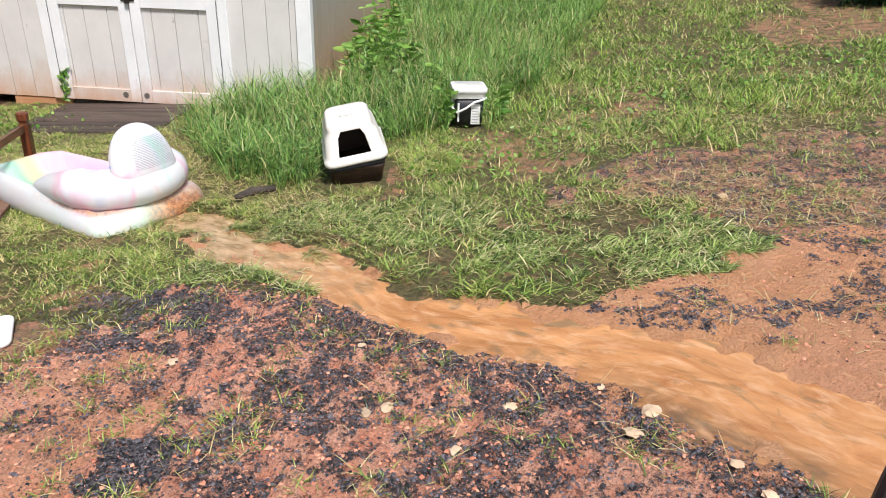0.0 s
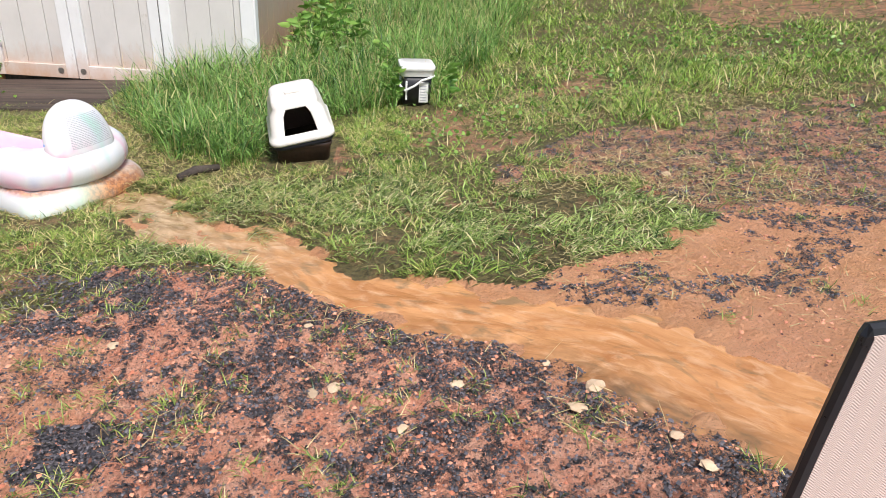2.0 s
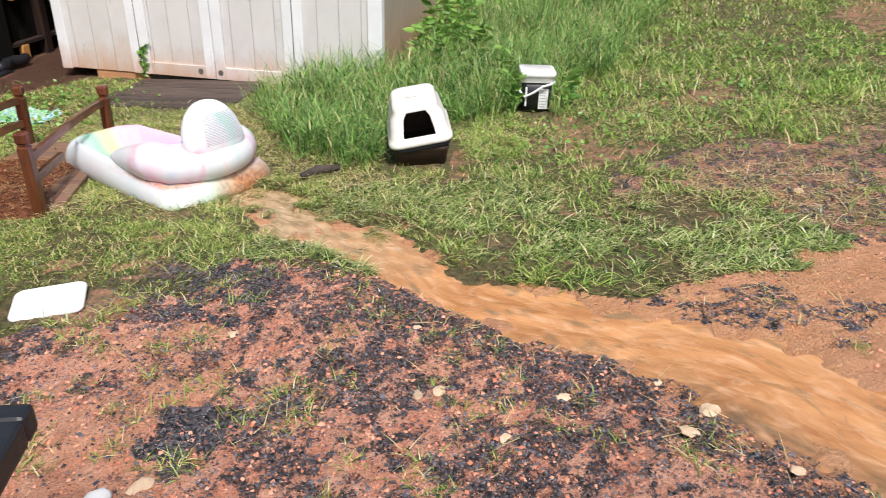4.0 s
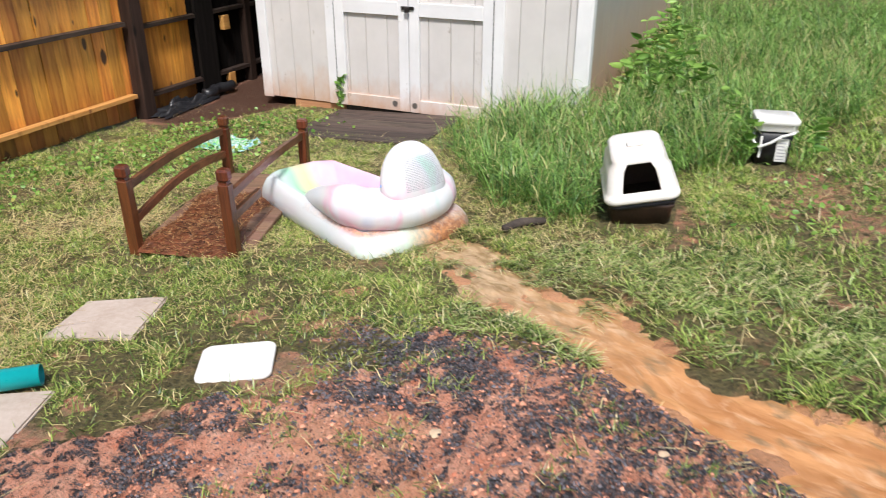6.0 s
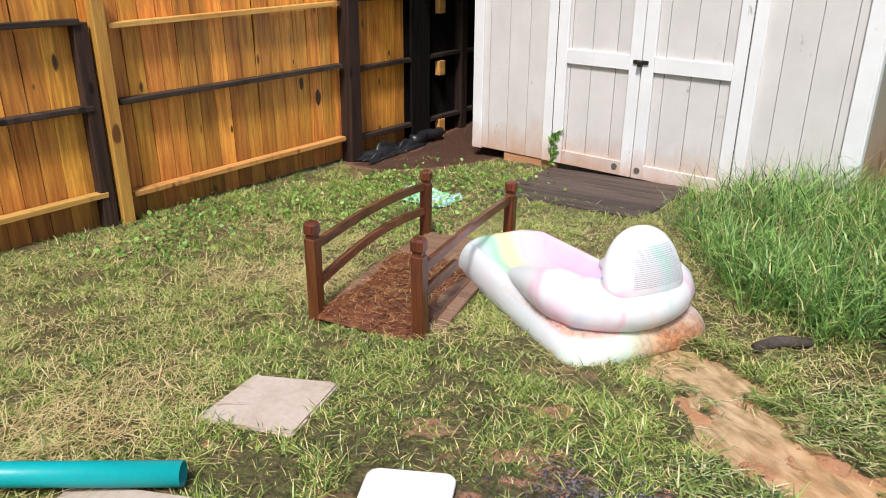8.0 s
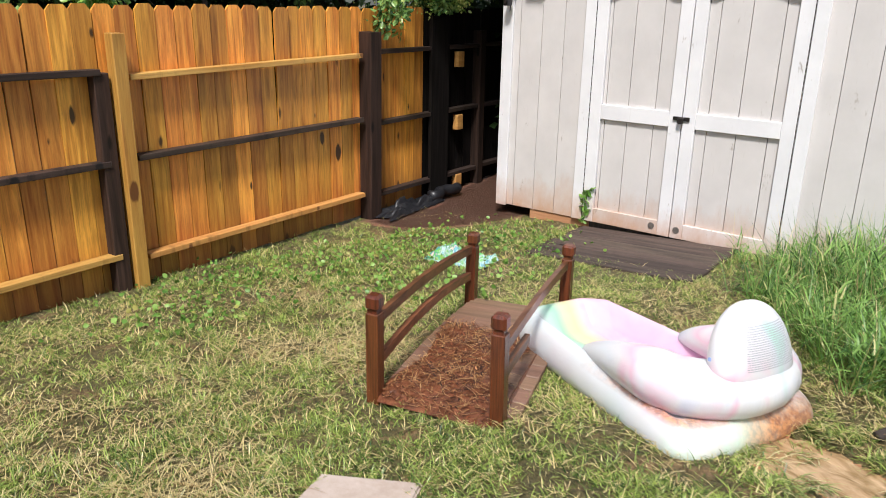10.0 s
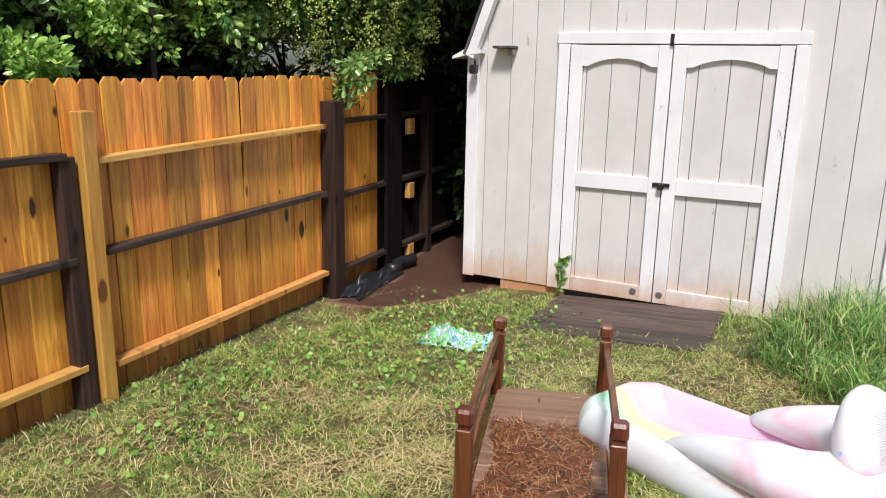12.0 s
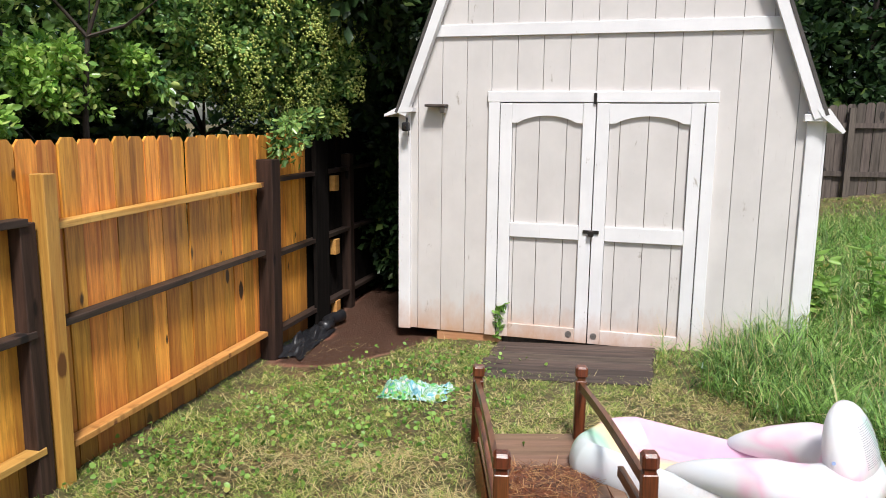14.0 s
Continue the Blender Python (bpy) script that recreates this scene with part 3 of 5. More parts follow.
def make_ground():
    xs, ys = spaced(-180, -2.6, 2.6, 180, 0.014, 1.07), spaced(-120, 0.7, 4.2, 220, 0.014, 1.07)
    X, Y = np.meshgrid(xs, ys)
    Z = ground_z(X, Y)
    nx, ny = len(xs), len(ys)
    i = (np.arange(ny - 1)[:, None] * nx + np.arange(nx - 1)[None, :]).ravel()
    me = raw_mesh("ground", np.stack([X, Y, Z], -1).reshape(-1, 3), [np.stack([i, i + 1, i + nx + 1, i + nx], 1)], CLAY, True)
    at = me.attributes.new("soil", "FLOAT_COLOR", "POINT")
    x, y = X.ravel(), Y.ravel()
    # gully mask: wet clay that also carries the gap's painted shade
    wet = np.where(soft_in(GULLY, x, y, 0.25), 1.0, 0.0)
    turf = cover(x, y)
    turf = np.where(soft_in(TUFT, x, y, 0.08) | soft_in(ISLAND, x, y, 0.3), np.maximum(turf, 0.7), turf)
    soil = soft_in(BARE, x, y, 0.22) | soft_in(RIGHT_CLAY, x, y, 0.2) | soft_in(GULLY, x, y, 0.2) | (stream_dist(x, y) < 1.3)
    turf = np.where(soil, turf, np.maximum(turf, np.where(soft_in(CRUMB, x, y, 0.5, 2.0), 0.46, 0.56)))
    turf = np.where(soft_in(THIN, x, y, 0.4) & (fbm(x + 1, y - 2, 5.0) > 0.54), 0.48, turf)
    pale = np.maximum(np.where(soft_in(WASH, x, y, 0.3), 0.25, 0.0), np.where(soft_in(RIGHT_CLAY, x, y, 0.2), 0.85, 0.0))
    pale = np.maximum(pale, np.clip(1.9 - stream_dist(x, y), 0, 0.9))
    at.data.foreach_set("color", np.stack([turf, grit_mask(x, y), pale, wet], 1).astype(np.float32).ravel())
    return tagged(new("ground", me), "uneven red clay yard with worn grass and gravel", "ground", kind="structure")


def make_water():
    mids = []
    for (ax, ay, aw), (bx, by, bw) in zip(STREAM, STREAM[1:]):
        n = max(2, int(math.hypot(bx - ax, by - ay) / 0.03))
        mids += [(ax + (bx - ax) * k / n, ay + (by - ay) * k / n, aw + (bw - aw) * k / n) for k in range(n)]
    P = np.array(mids)
    for _ in range(14):
        P[1:-1] = (P[:-2] + P[1:-1] * 2 + P[2:]) / 4
    T = np.gradient(P[:, :2], axis=0)
    T /= np.linalg.norm(T, axis=1)[:, None]
    run = np.concatenate([[0], np.cumsum(np.hypot(*np.diff(P[:, :2], axis=0).T))])
    k = np.linspace(-1.45, 1.45, 25)
    X = P[:, 0:1] - T[:, 1:2] * k * P[:, 2:3]
    Y = P[:, 1:2] + T[:, 0:1] * k * P[:, 2:3]
    along, across = np.repeat(run[:, None], 25, 1), k[None, :] * P[:, 2:3]
    Z = base_z(P[:, 0], P[:, 1])[:, None] * 0.6 + base_z(X, Y) * 0.4 - 0.030 + (vnoise(along, across * 3, 7.0) - 0.5) * 0.012 + (vnoise(along + 40, across * 3, 17.0) - 0.5) * 0.005
    i = (np.arange(len(P) - 1)[:, None] * 25 + np.arange(24)[None, :]).ravel()
    me = raw_mesh("water", np.stack([X, Y, Z], -1).reshape(-1, 3), [np.stack([i, i + 1, i + 26, i + 25], 1)], WATER, True)
    uv = me.uv_layers.new(name="flow")
    idx = np.empty(len(me.loops), np.int32)
    me.loops.foreach_get("vertex_index", idx)
    uv.data.foreach_set("uv", np.stack([along.ravel()[idx], across.ravel()[idx]], 1).astype(np.float32).ravel())
    return tagged(new("water", me), "shallow rushing stream of muddy orange runoff", "water", kind="structure")


def gz(x, y):
    return float(ground_z(np.array([x]), np.array([y]))[0])


# ---- grass and leaves ----
def blades(name, x, y, h, w, e0, e1, material, label, lift=0.0, levels=3, category="grass", zed=None, aim=None):
    """Tapered blades, one island each, that rise at e0 degrees and end at e1; aim: their heading."""
    n = len(x)
    a = rng.random(n) * 2 * np.pi if aim is None else aim
    turn = a + np.pi / 2 + rng.normal(0, 0.5, n)
    px, py = x.copy(), y.copy()
    pz = (ground_z(x, y) if zed is None else zed) + lift - 0.004
    vs = []
    for k in range(levels + 1):
        f = k / levels
        if k == levels:
            vs.append(np.stack([px, py, pz], 1))
            break
        ww = w * (1 - 0.6 * f ** 1.5) / 2
        for s in (-1, 1):
            vs.append(np.stack([px + s * np.cos(turn) * ww, py + s * np.sin(turn) * ww, pz], 1))
        el = np.radians(e0 + (e1 - e0) * (f + 0.5 / levels))
        px, py, pz = px + np.cos(a) * np.cos(el) * h / levels, py + np.sin(a) * np.cos(el) * h / levels, pz + np.sin(el) * h / levels
    m = levels * 2 + 1
    V = np.stack(vs, 1).reshape(-1, 3)
    b = np.arange(n)[:, None] * m
    quads = [b + np.array([[2 * k, 2 * k + 1, 2 * k + 3, 2 * k + 2]]) for k in range(levels - 1)]
    tri = b + np.array([[m - 3, m - 2, m - 1]])
    faces = ([np.concatenate(quads)] if quads else []) + [tri]
    me = raw_mesh(name, V, faces, material)
    return tagged(new(name, me), label, category, kind="stuff")


def leaves(name, p, d, size, wide, material, parent=None, oval=True):
    """Folded leaves at points p that point along d."""
    n = len(p)
    d = d / np.maximum(np.linalg.norm(d, axis=1), 1e-6)[:, None]
    r = rng.normal(0, 1, (n, 3))
    s = np.cross(d, r)
    s /= np.maximum(np.linalg.norm(s, axis=1), 1e-6)[:, None]
    u = np.cross(s, d)
    L = (size * (0.6 + 0.8 * rng.random(n)))[:, None]
    lift = u * L * 0.12
    if oval:
        V = np.stack([p, p + d * L * 0.3 + s * L * wide + lift, p + d * L * 0.72 + s * L * wide * 0.85 + lift, p + d * L, p + d * L * 0.72 - s * L * wide * 0.85 + lift, p + d * L * 0.3 - s * L * wide + lift], 1).reshape(-1, 3)
        b = np.arange(n)[:, None] * 6
        F = np.concatenate([b + np.array([[0, 1, 2, 3]]), b + np.array([[0, 3, 4, 5]])])
    else:
        V = np.stack([p, p + d * L * 0.5 + s * L * wide + lift, p + d * L, p + d * L * 0.5 - s * L * wide + lift], 1).reshape(-1, 3)
        b = np.arange(n)[:, None] * 4
        F = np.concatenate([b + np.array([[0, 1, 2]]), b + np.array([[0, 2, 3]])])
    me = raw_mesh(name, V, [F], material)
    ob = new(name, me)
    if parent is not None:
        ob.parent = parent
    return ob


def scatter(x0, x1, y0, y1, n, keep):
    x, y = rng.uniform(x0, x1, n), rng.uniform(y0, y1, n)
    k = rng.random(n) < keep(x, y)
    return x[k], y[k]


def foliage(boxes, per, size, spread):
    """Points and directions for leaves in clumps; boxes: middle, half sizes, clumps."""
    P, D = [], []
    for (cx, cy, cz), (rx, ry, rz), n in boxes:
        c = rng.normal(0, 1, (n, 3))
        c *= (rng.random(n) ** 0.35 / np.linalg.norm(c, axis=1))[:, None]
        c = c * np.array([rx, ry, rz]) + np.array([cx, cy, cz])
        twig = rng.normal(0, 1, (n, 3)) * np.array([1, 1, 0.5]) + np.array([0.25, -0.3, -0.15])
        twig /= np.linalg.norm(twig, axis=1)[:, None]
        t = rng.random((n, per))
        jit = rng.normal(0, 1, (n, per, 3))
        P.append((c[:, None, :] + twig[:, None, :] * (t[..., None] - 0.3) * spread * 2 + jit * spread * 0.22).reshape(-1, 3))
        D.append((twig[:, None, :] * 0.8 + jit * 0.8).reshape(-1, 3))
    return np.concatenate(P), np.concatenate(D)


make_ground()
make_water()


# ---- the shed ----
SHED = pose(-4.585, 7.17, 0, 0, 0, -5.1)
WIDE, DEEP, FLOOR, EAVE = 3.305, 4.3, -0.40, 1.52
KNEE = 0.45
ROOF = [(0.0, EAVE), (KNEE, 2.72), (WIDE / 2, 3.25), (WIDE - KNEE, 2.72), (WIDE, EAVE)]


def roof_at(u):
    for (a, za), (b, zb) in zip(ROOF, ROOF[1:]):
        if a <= u <= b:
            return za + (zb - za) * (u - a) / (b - a)
    return EAVE


def siding_board(u0, u1, z0, z1=None):
    """One board of the front, its top cut to the roof's line."""
    top = [(u1, z1), (u0, z1)] if z1 is not None else [(u1, roof_at(u1)), (u0, roof_at(u0))]
    return prism([(u0, z0), (u1, z0)] + top, -0.016, 0.0)


def make_shed():
    shed = thing("garden_shed", SHED, "cream wooden barn-roof shed with white trim and clay stains", "shed")
    # core behind the boards, cut round the doorway
    core = prism([(0.01, FLOOR)] + [(0.87, FLOOR), (0.87, 1.6), (2.48, 1.6), (2.48, FLOOR)] + [(WIDE - 0.01, FLOOR)] + [(min(max(u, 0.01), WIDE - 0.01), z - 0.01) for u, z in ROOF[::-1]], 0.004, 0.09)
    part("front_wall", core, GROOVE, shed)
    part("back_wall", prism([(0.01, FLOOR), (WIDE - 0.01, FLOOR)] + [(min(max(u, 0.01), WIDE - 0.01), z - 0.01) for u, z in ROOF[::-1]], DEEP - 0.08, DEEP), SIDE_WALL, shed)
    part("floor_deck", box(0.01, WIDE - 0.01, 0.1, DEEP - 0.1, FLOOR, FLOOR + 0.08), GREYWOOD, shed)
    step, g = 0.2135, 0.0024
    u = -0.0625
    while u < WIDE:
        a, b = max(u + g, 0.0), min(u + step - g, WIDE)
        cuts = sorted({a, b, *[c for c in (0.86, 2.49, KNEE, WIDE / 2, WIDE - KNEE) if a < c < b]})
        bm = bmesh.new()
        for c0, c1 in zip(cuts, cuts[1:]):
            m = (c0 + c1) / 2
            z0 = 1.6 if 0.86 < m < 2.49 else FLOOR
            prism([(c0, z0), (c1, z0), (c1, roof_at(c1)), (c0, roof_at(c0))], -0.016, 0.0, bm)
        bmesh.ops.remove_doubles(bm, verts=bm.verts, dist=1e-5)
        part("siding_board", bm, SIDING, shed)
        u += step
    # side walls, boards too
    for side, x0, x1, bx in ((0, 0.0, 0.08, -0.016), (1, WIDE - 0.08, WIDE, WIDE + 0.001)):
        part("side_wall", box(x0 + 0.002, x1 - 0.002, 0.09, DEEP - 0.08, FLOOR, EAVE), GROOVE, shed)
        me = None
        for k in range(int(DEEP / step)):
            y = 0.02 + k * step
            if me is None:
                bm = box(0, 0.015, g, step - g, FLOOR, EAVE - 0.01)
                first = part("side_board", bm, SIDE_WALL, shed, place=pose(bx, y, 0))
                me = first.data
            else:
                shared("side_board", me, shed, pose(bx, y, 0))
    part("corner_trim", box(-0.024, 0.085, -0.040, -0.017, FLOOR - 0.01, EAVE + 0.02, 0.004), TRIM, shed)
    part("corner_trim", box(WIDE - 0.10, WIDE + 0.018, -0.040, -0.017, FLOOR - 0.01, EAVE + 0.02, 0.004), TRIM, shed)
    part("corner_trim", box(WIDE + 0.0165, WIDE + 0.036, -0.040, 0.055, FLOOR - 0.01, EAVE, 0.004), TRIM, shed)
    part("belt_trim", box(0.27, WIDE - 0.27, -0.038, -0.017, 2.13, 2.225, 0.003), TRIM, shed)
    part("door_header", box(0.765, 2.58, -0.046, -0.017, 1.597, 1.685, 0.004), TRIM, shed)
    part("door_jamb", box(0.774, 0.870, -0.044, -0.017, FLOOR, 1.596, 0.004), TRIM, shed)
    part("door_jamb", box(2.484, 2.575, -0.044, -0.017, FLOOR, 1.596, 0.004), TRIM, shed)
    # roof: sheets with rake boards
    for (a, za), (b, zb) in zip(ROOF, ROOF[1:]):
        d = Vector((b - a, zb - za)).normalized()
        n = Vector((-d.y, d.x))
        over = 0.02 if za == EAVE else 0.0
        under = 0.02 if zb == EAVE else 0.0
        p0, p1 = Vector((a, za)) - d * over, Vector((b, zb)) + d * under
        q = [p0, p1, p1 + n * 0.025, p0 + n * 0.025]
        part("roof_sheet", prism([(p.x, p.y) for p in q], -0.12, DEEP + 0.1), SHINGLE, shed)
        q = [p0 - n * 0.078, p1 - n * 0.078, p1 - n * 0.002, p0 - n * 0.002]
        part("rake_board", prism([(p.x, p.y) for p in q], -0.115, -0.042), TRIM, shed)
    part("eave_return", prism([(-0.13, 1.470), (0.0, 1.502), (0.13, 1.515), (0.13, 1.548), (-0.01, 1.55), (-0.125, 1.492)], -0.118, DEEP + 0.1), TRIM, shed, "white flared eave board")
    part("eave_return", prism([(WIDE - 0.05, 1.545), (WIDE - 0.02, 1.50), (3.435, 1.375), (3.455, 1.392), (WIDE + 0.03, 1.555)], -0.118, DEEP + 0.1), TRIM, shed, "white flared eave board")
    part("eave_block", box(WIDE - 0.13, WIDE + 0.02, -0.105, -0.041, 1.46, 1.515, 0.004), TRIM, shed)
    # double doors
    for x0, x1, hinge in ((0.874, 1.653, 0), (1.662, 2.480, 1)):
        door = part("door", box(x0 + 0.005, x1 - 0.005, 0.0, 0.02, FLOOR + 0.005, 1.588), GROOVE, shed)
        wl = 0.10
        part("stile", box(x0, x0 + wl, -0.042, -0.001, FLOOR, 1.590, 0.003), TRIM, door)
        part("stile", box(x1 - wl, x1, -0.042, -0.001, FLOOR, 1.590, 0.003), TRIM, door)
        a, b = x0 + wl + 0.001, x1 - wl - 0.001
        part("middle_rail", box(a, b, -0.041, -0.001, 0.478, 0.598, 0.003), TRIM, door)
        part("bottom_rail", box(a, b, -0.041, -0.001, FLOOR, -0.28, 0.003), SIDING if hinge == 0 else TRIM, door, "stained bottom rail with bare wood")
        arch = [(a, 1.588), (a, 1.43)] + [(a + 0.05 + (b - a - 0.1) * k / 14, 1.432 + 0.058 * math.sin(math.pi * k / 14) ** 0.75) for k in range(15)] + [(b, 1.43), (b, 1.588)]
        part("arched_top_rail", prism(arch, -0.041, -0.001), TRIM, door)
        e = [a] + [a + k for k in ((0.03, 0.225, 0.45) if hinge == 0 else (0.085, 0.305, 0.53))] + [b]
        for z0, z1 in ((-0.279, 0.477), (0.599, 1.50)):
            for c0, c1 in zip(e, e[1:]):
                part("panel_board", box(c0 + 0.003, c1 - 0.003, -0.016, -0.001, z0, z1), SIDING, door)
        hx = x0 if hinge == 0 else x1
        bm = bmesh.new()
        for k in range(46):
            z = FLOOR + 0.05 + k * 0.042
            tube([(hx, -0.046, z), (hx, -0.046, z + 0.03)], 0.003, 6, bm=bm)
        part("piano_hinge", bm, IRON, door, "thin steel hinge with rust")
        part("bolt_plate", tube([(x1 - 0.15 if hinge == 0 else x0 + 0.05, -0.046, -0.33), (x1 - 0.15 if hinge == 0 else x0 + 0.05, -0.040, -0.33)], 0.027, 14), STEEL, door, "round metal plate")
    part("hasp", box(1.59, 1.72, -0.055, -0.043, 0.535, 0.565, 0.003), IRON, shed, "black iron hasp")
    part("padlock", box(1.635, 1.68, -0.085, -0.056, 0.515, 0.565, 0.008), IRON, shed, "small black padlock")
    part("top_latch", box(1.635, 1.66, -0.058, -0.047, 1.585, 1.67, 0.003), IRON, shed, "black barrel bolt")
    # under the floor
    part("skid", box(0.33, 0.92, -0.005, 0.09, -0.53, FLOOR - 0.004, 0.005), SKID, shed, "orange-stained timber under the wall")
    part("skid", box(0.92, 3.2, 0.02, 0.12, -0.55, FLOOR - 0.004, 0.005), GREYWOOD, shed)
    for x in (0.15, 1.6, 3.1):
        part("skid", box(x - 0.06, x + 0.06, 0.3, DEEP - 0.1, -0.56, FLOOR - 0.003), GREYWOOD, shed)
    return shed


make_shed()


def on_shed(u, y, z):
    return SHED @ Matrix.Translation((u, y, z))


def make_camera_box():
    c = thing("security_camera", on_shed(0.07, -0.10, 1.405), "small black security camera under the shed eave", "security camera")
    part("body", box(-0.03, 0.03, -0.045, 0.02, -0.055, 0.02, 0.01), BLACK, c)
    part("arm", tube([(0, 0.01, 0.02), (0, 0.01, 0.06)], 0.01, 8), BLACK, c)
    part("lens", tube([(0, -0.055, -0.02), (0, -0.044, -0.02)], 0.016, 12), IRON, c)
    part("antenna", tube([(0.02, 0, -0.05), (0.02, -0.005, -0.10)], 0.004, 6), BLACK, c)


def make_light_bracket():
    c = thing("wall_bracket", on_shed(0.36, -0.02, 1.555), "small weathered bracket shelf screwed to the siding", "bracket")
    part("shelf", box(-0.12, 0.06, -0.11, 0.0, 0.0, 0.022, 0.004), GREYWOOD, c)
    part("brace", box(0.0, 0.045, -0.07, 0.0, -0.05, -0.001, 0.004), STEEL, c)


make_camera_box()
make_light_bracket()


def make_ramp():
    r = thing("door_ramp", SHED, "dark soaked plank ramp before the shed doors", "ramp")
    for k in range(6):
        y1 = -0.06 - k * 0.158
        a, c = SHED @ Vector((0.9, y1, 0)), SHED @ Vector((2.22, y1, 0))
        za, zc = float(base_z(a.x, a.y)) + 0.022, float(base_z(c.x, c.y)) + 0.022
        part("plank", box(-0.66 + rng.uniform(-0.02, 0.02), 0.66 + rng.uniform(-0.02, 0.02), -0.144, 0, -0.035, 0, 0.008), RAMPWOOD, r, place=pose(1.56, y1, (za + zc) / 2, 0, -math.degrees(math.atan2(zc - za, 1.32)), 0))
    for x in (1.0, 1.55, 2.1):
        part("joist", box(x - 0.03, x + 0.03, -0.95, -0.06, -0.56, -0.47), GREYWOOD, r)


make_ramp()


# ---- the fence ----
SLOPE = 0.0565


def fence_x(y):
    return -5.655 + SLOPE * (y - 4.05)


def dog_ear(w, h, t=0.016):
    return prism([(-w / 2, 0), (w / 2, 0), (w / 2, h - 0.035), (w / 2 - 0.03, h), (-w / 2 + 0.03, h), (-w / 2, h - 0.035)], -t / 2, t / 2)


def make_fence():
    f = thing("board_fence", Matrix.Identity(4), "new orange cedar privacy fence with dark soaked posts", "fence", kind="structure")
    m_new = part("board", dog_ear(0.138, 1.83), CEDAR, f)
    m_old = part("board", dog_ear(0.138, 1.83), SHADEWOOD, f, "old weathered fence board darkened for the shade of the gap")
    turn = -90 - math.degrees(math.atan(SLOPE)) + 180
    y, first, second = -1.8, True, True
    while y < 11.6:
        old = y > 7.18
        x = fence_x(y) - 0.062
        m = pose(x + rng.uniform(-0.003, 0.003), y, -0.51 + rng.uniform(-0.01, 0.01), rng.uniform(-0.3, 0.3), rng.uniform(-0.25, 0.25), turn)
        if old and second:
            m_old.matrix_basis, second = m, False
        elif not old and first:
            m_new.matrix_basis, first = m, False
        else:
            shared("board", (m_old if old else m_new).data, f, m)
        y += 0.1425
    ang = -math.degrees(math.atan(SLOPE))
    # rails from post to post: top, middle, bottom
    spans = [(-1.7, 1.66, 0.93, 0.36, -0.26), (1.66, 3.93, 0.93, 0.36, -0.26), (4.12, 6.30, 0.905, 0.375, -0.30), (6.50, 8.1, 0.95, 0.33, -0.33), (8.1, 11.5, 0.95, 0.33, -0.33)]
    for n, (y0, y1, *zs) in enumerate(spans):
        for k, z in enumerate(zs):
            mat = WETRAIL if k == 1 or n in (3, 4) or (k == 0 and n < 2) else RAIL
            ym = (y0 + y1) / 2
            part("rail", box(-0.045, 0.038, -(y1 - y0) / 2, (y1 - y0) / 2, -0.019, 0.019, 0.003), mat, f, place=pose(fence_x(ym), ym, z, rng.uniform(-0.4, 0.4) + (1.0 if (n, k) == (2, 0) else 0), 0, ang))
    for yy, top, mat, w, off in ((-1.7, 1.1, OLDPOST, 0.09, 0), (1.66, 1.1, OLDPOST, 0.09, 0), (3.93, 0.92, OLDPOST, 0.10, -0.02), (4.045, 1.155, NEWPOST, 0.088, 0.02), (6.40, 1.12, OLDPOST, 0.14, 0.015), (8.15, 1.1, OLDPOST, 0.1, 0), (10.4, 1.1, OLDPOST, 0.1, 0)):
        part("post", box(-w / 2, w / 2, -w / 2, w / 2, -0.7, top, 0.004), mat, f, place=pose(fence_x(yy) + off, yy, 0, rng.uniform(-0.5, 0.5), rng.uniform(-0.5, 0.5), ang))
    for z in (0.83, 0.20, -0.42):
        part("rail_block", box(-0.03, 0.03, -0.05, 0.05, -0.075, 0.075, 0.003), RAIL, f, "pale sawn block", place=pose(fence_x(7.75) + 0.02, 7.75, z, 0, 0, ang))
    # one more old board in the same shade-darkened wood
    part("gate_board", box(-0.02, 0.02, -0.14, 0.14, -0.5, 1.25), SHADEWOOD, f, place=pose(fence_x(7.4) + 0.03, 7.4, 0, 0, 0, ang))
    return f


make_fence()


def make_back_fence():
    f = thing("back_fence", pose(0, 15.3, 0), "dark weathered board fence at the yard's end", "fence", kind="structure")
    bm = dog_ear(0.14, 1.75, 0.02)
    first = part("board", bm, GREYWOOD, f, place=pose(-1.5, 0, -0.1))
    for k in range(1, 75):
        x = -1.5 + k * 0.148
        shared("board", first.data, f, pose(x, rng.uniform(-0.01, 0.01), float(base_z(x, 15.3)) - 0.08, 0, rng.uniform(-0.6, 0.6), 0))
    for z in (0.45, 1.3):
        part("rail", box(-1.6, 9.6, -0.06, -0.015, z, z + 0.09), GREYWOOD, f, place=pose(0, 0, 0.1))
    for x in (-1.0, 1.45, 3.9, 6.35, 8.8):
        part("post", box(x - 0.05, x + 0.05, -0.14, -0.06, -0.3, 1.75), GREYWOOD, f)


make_back_fence()


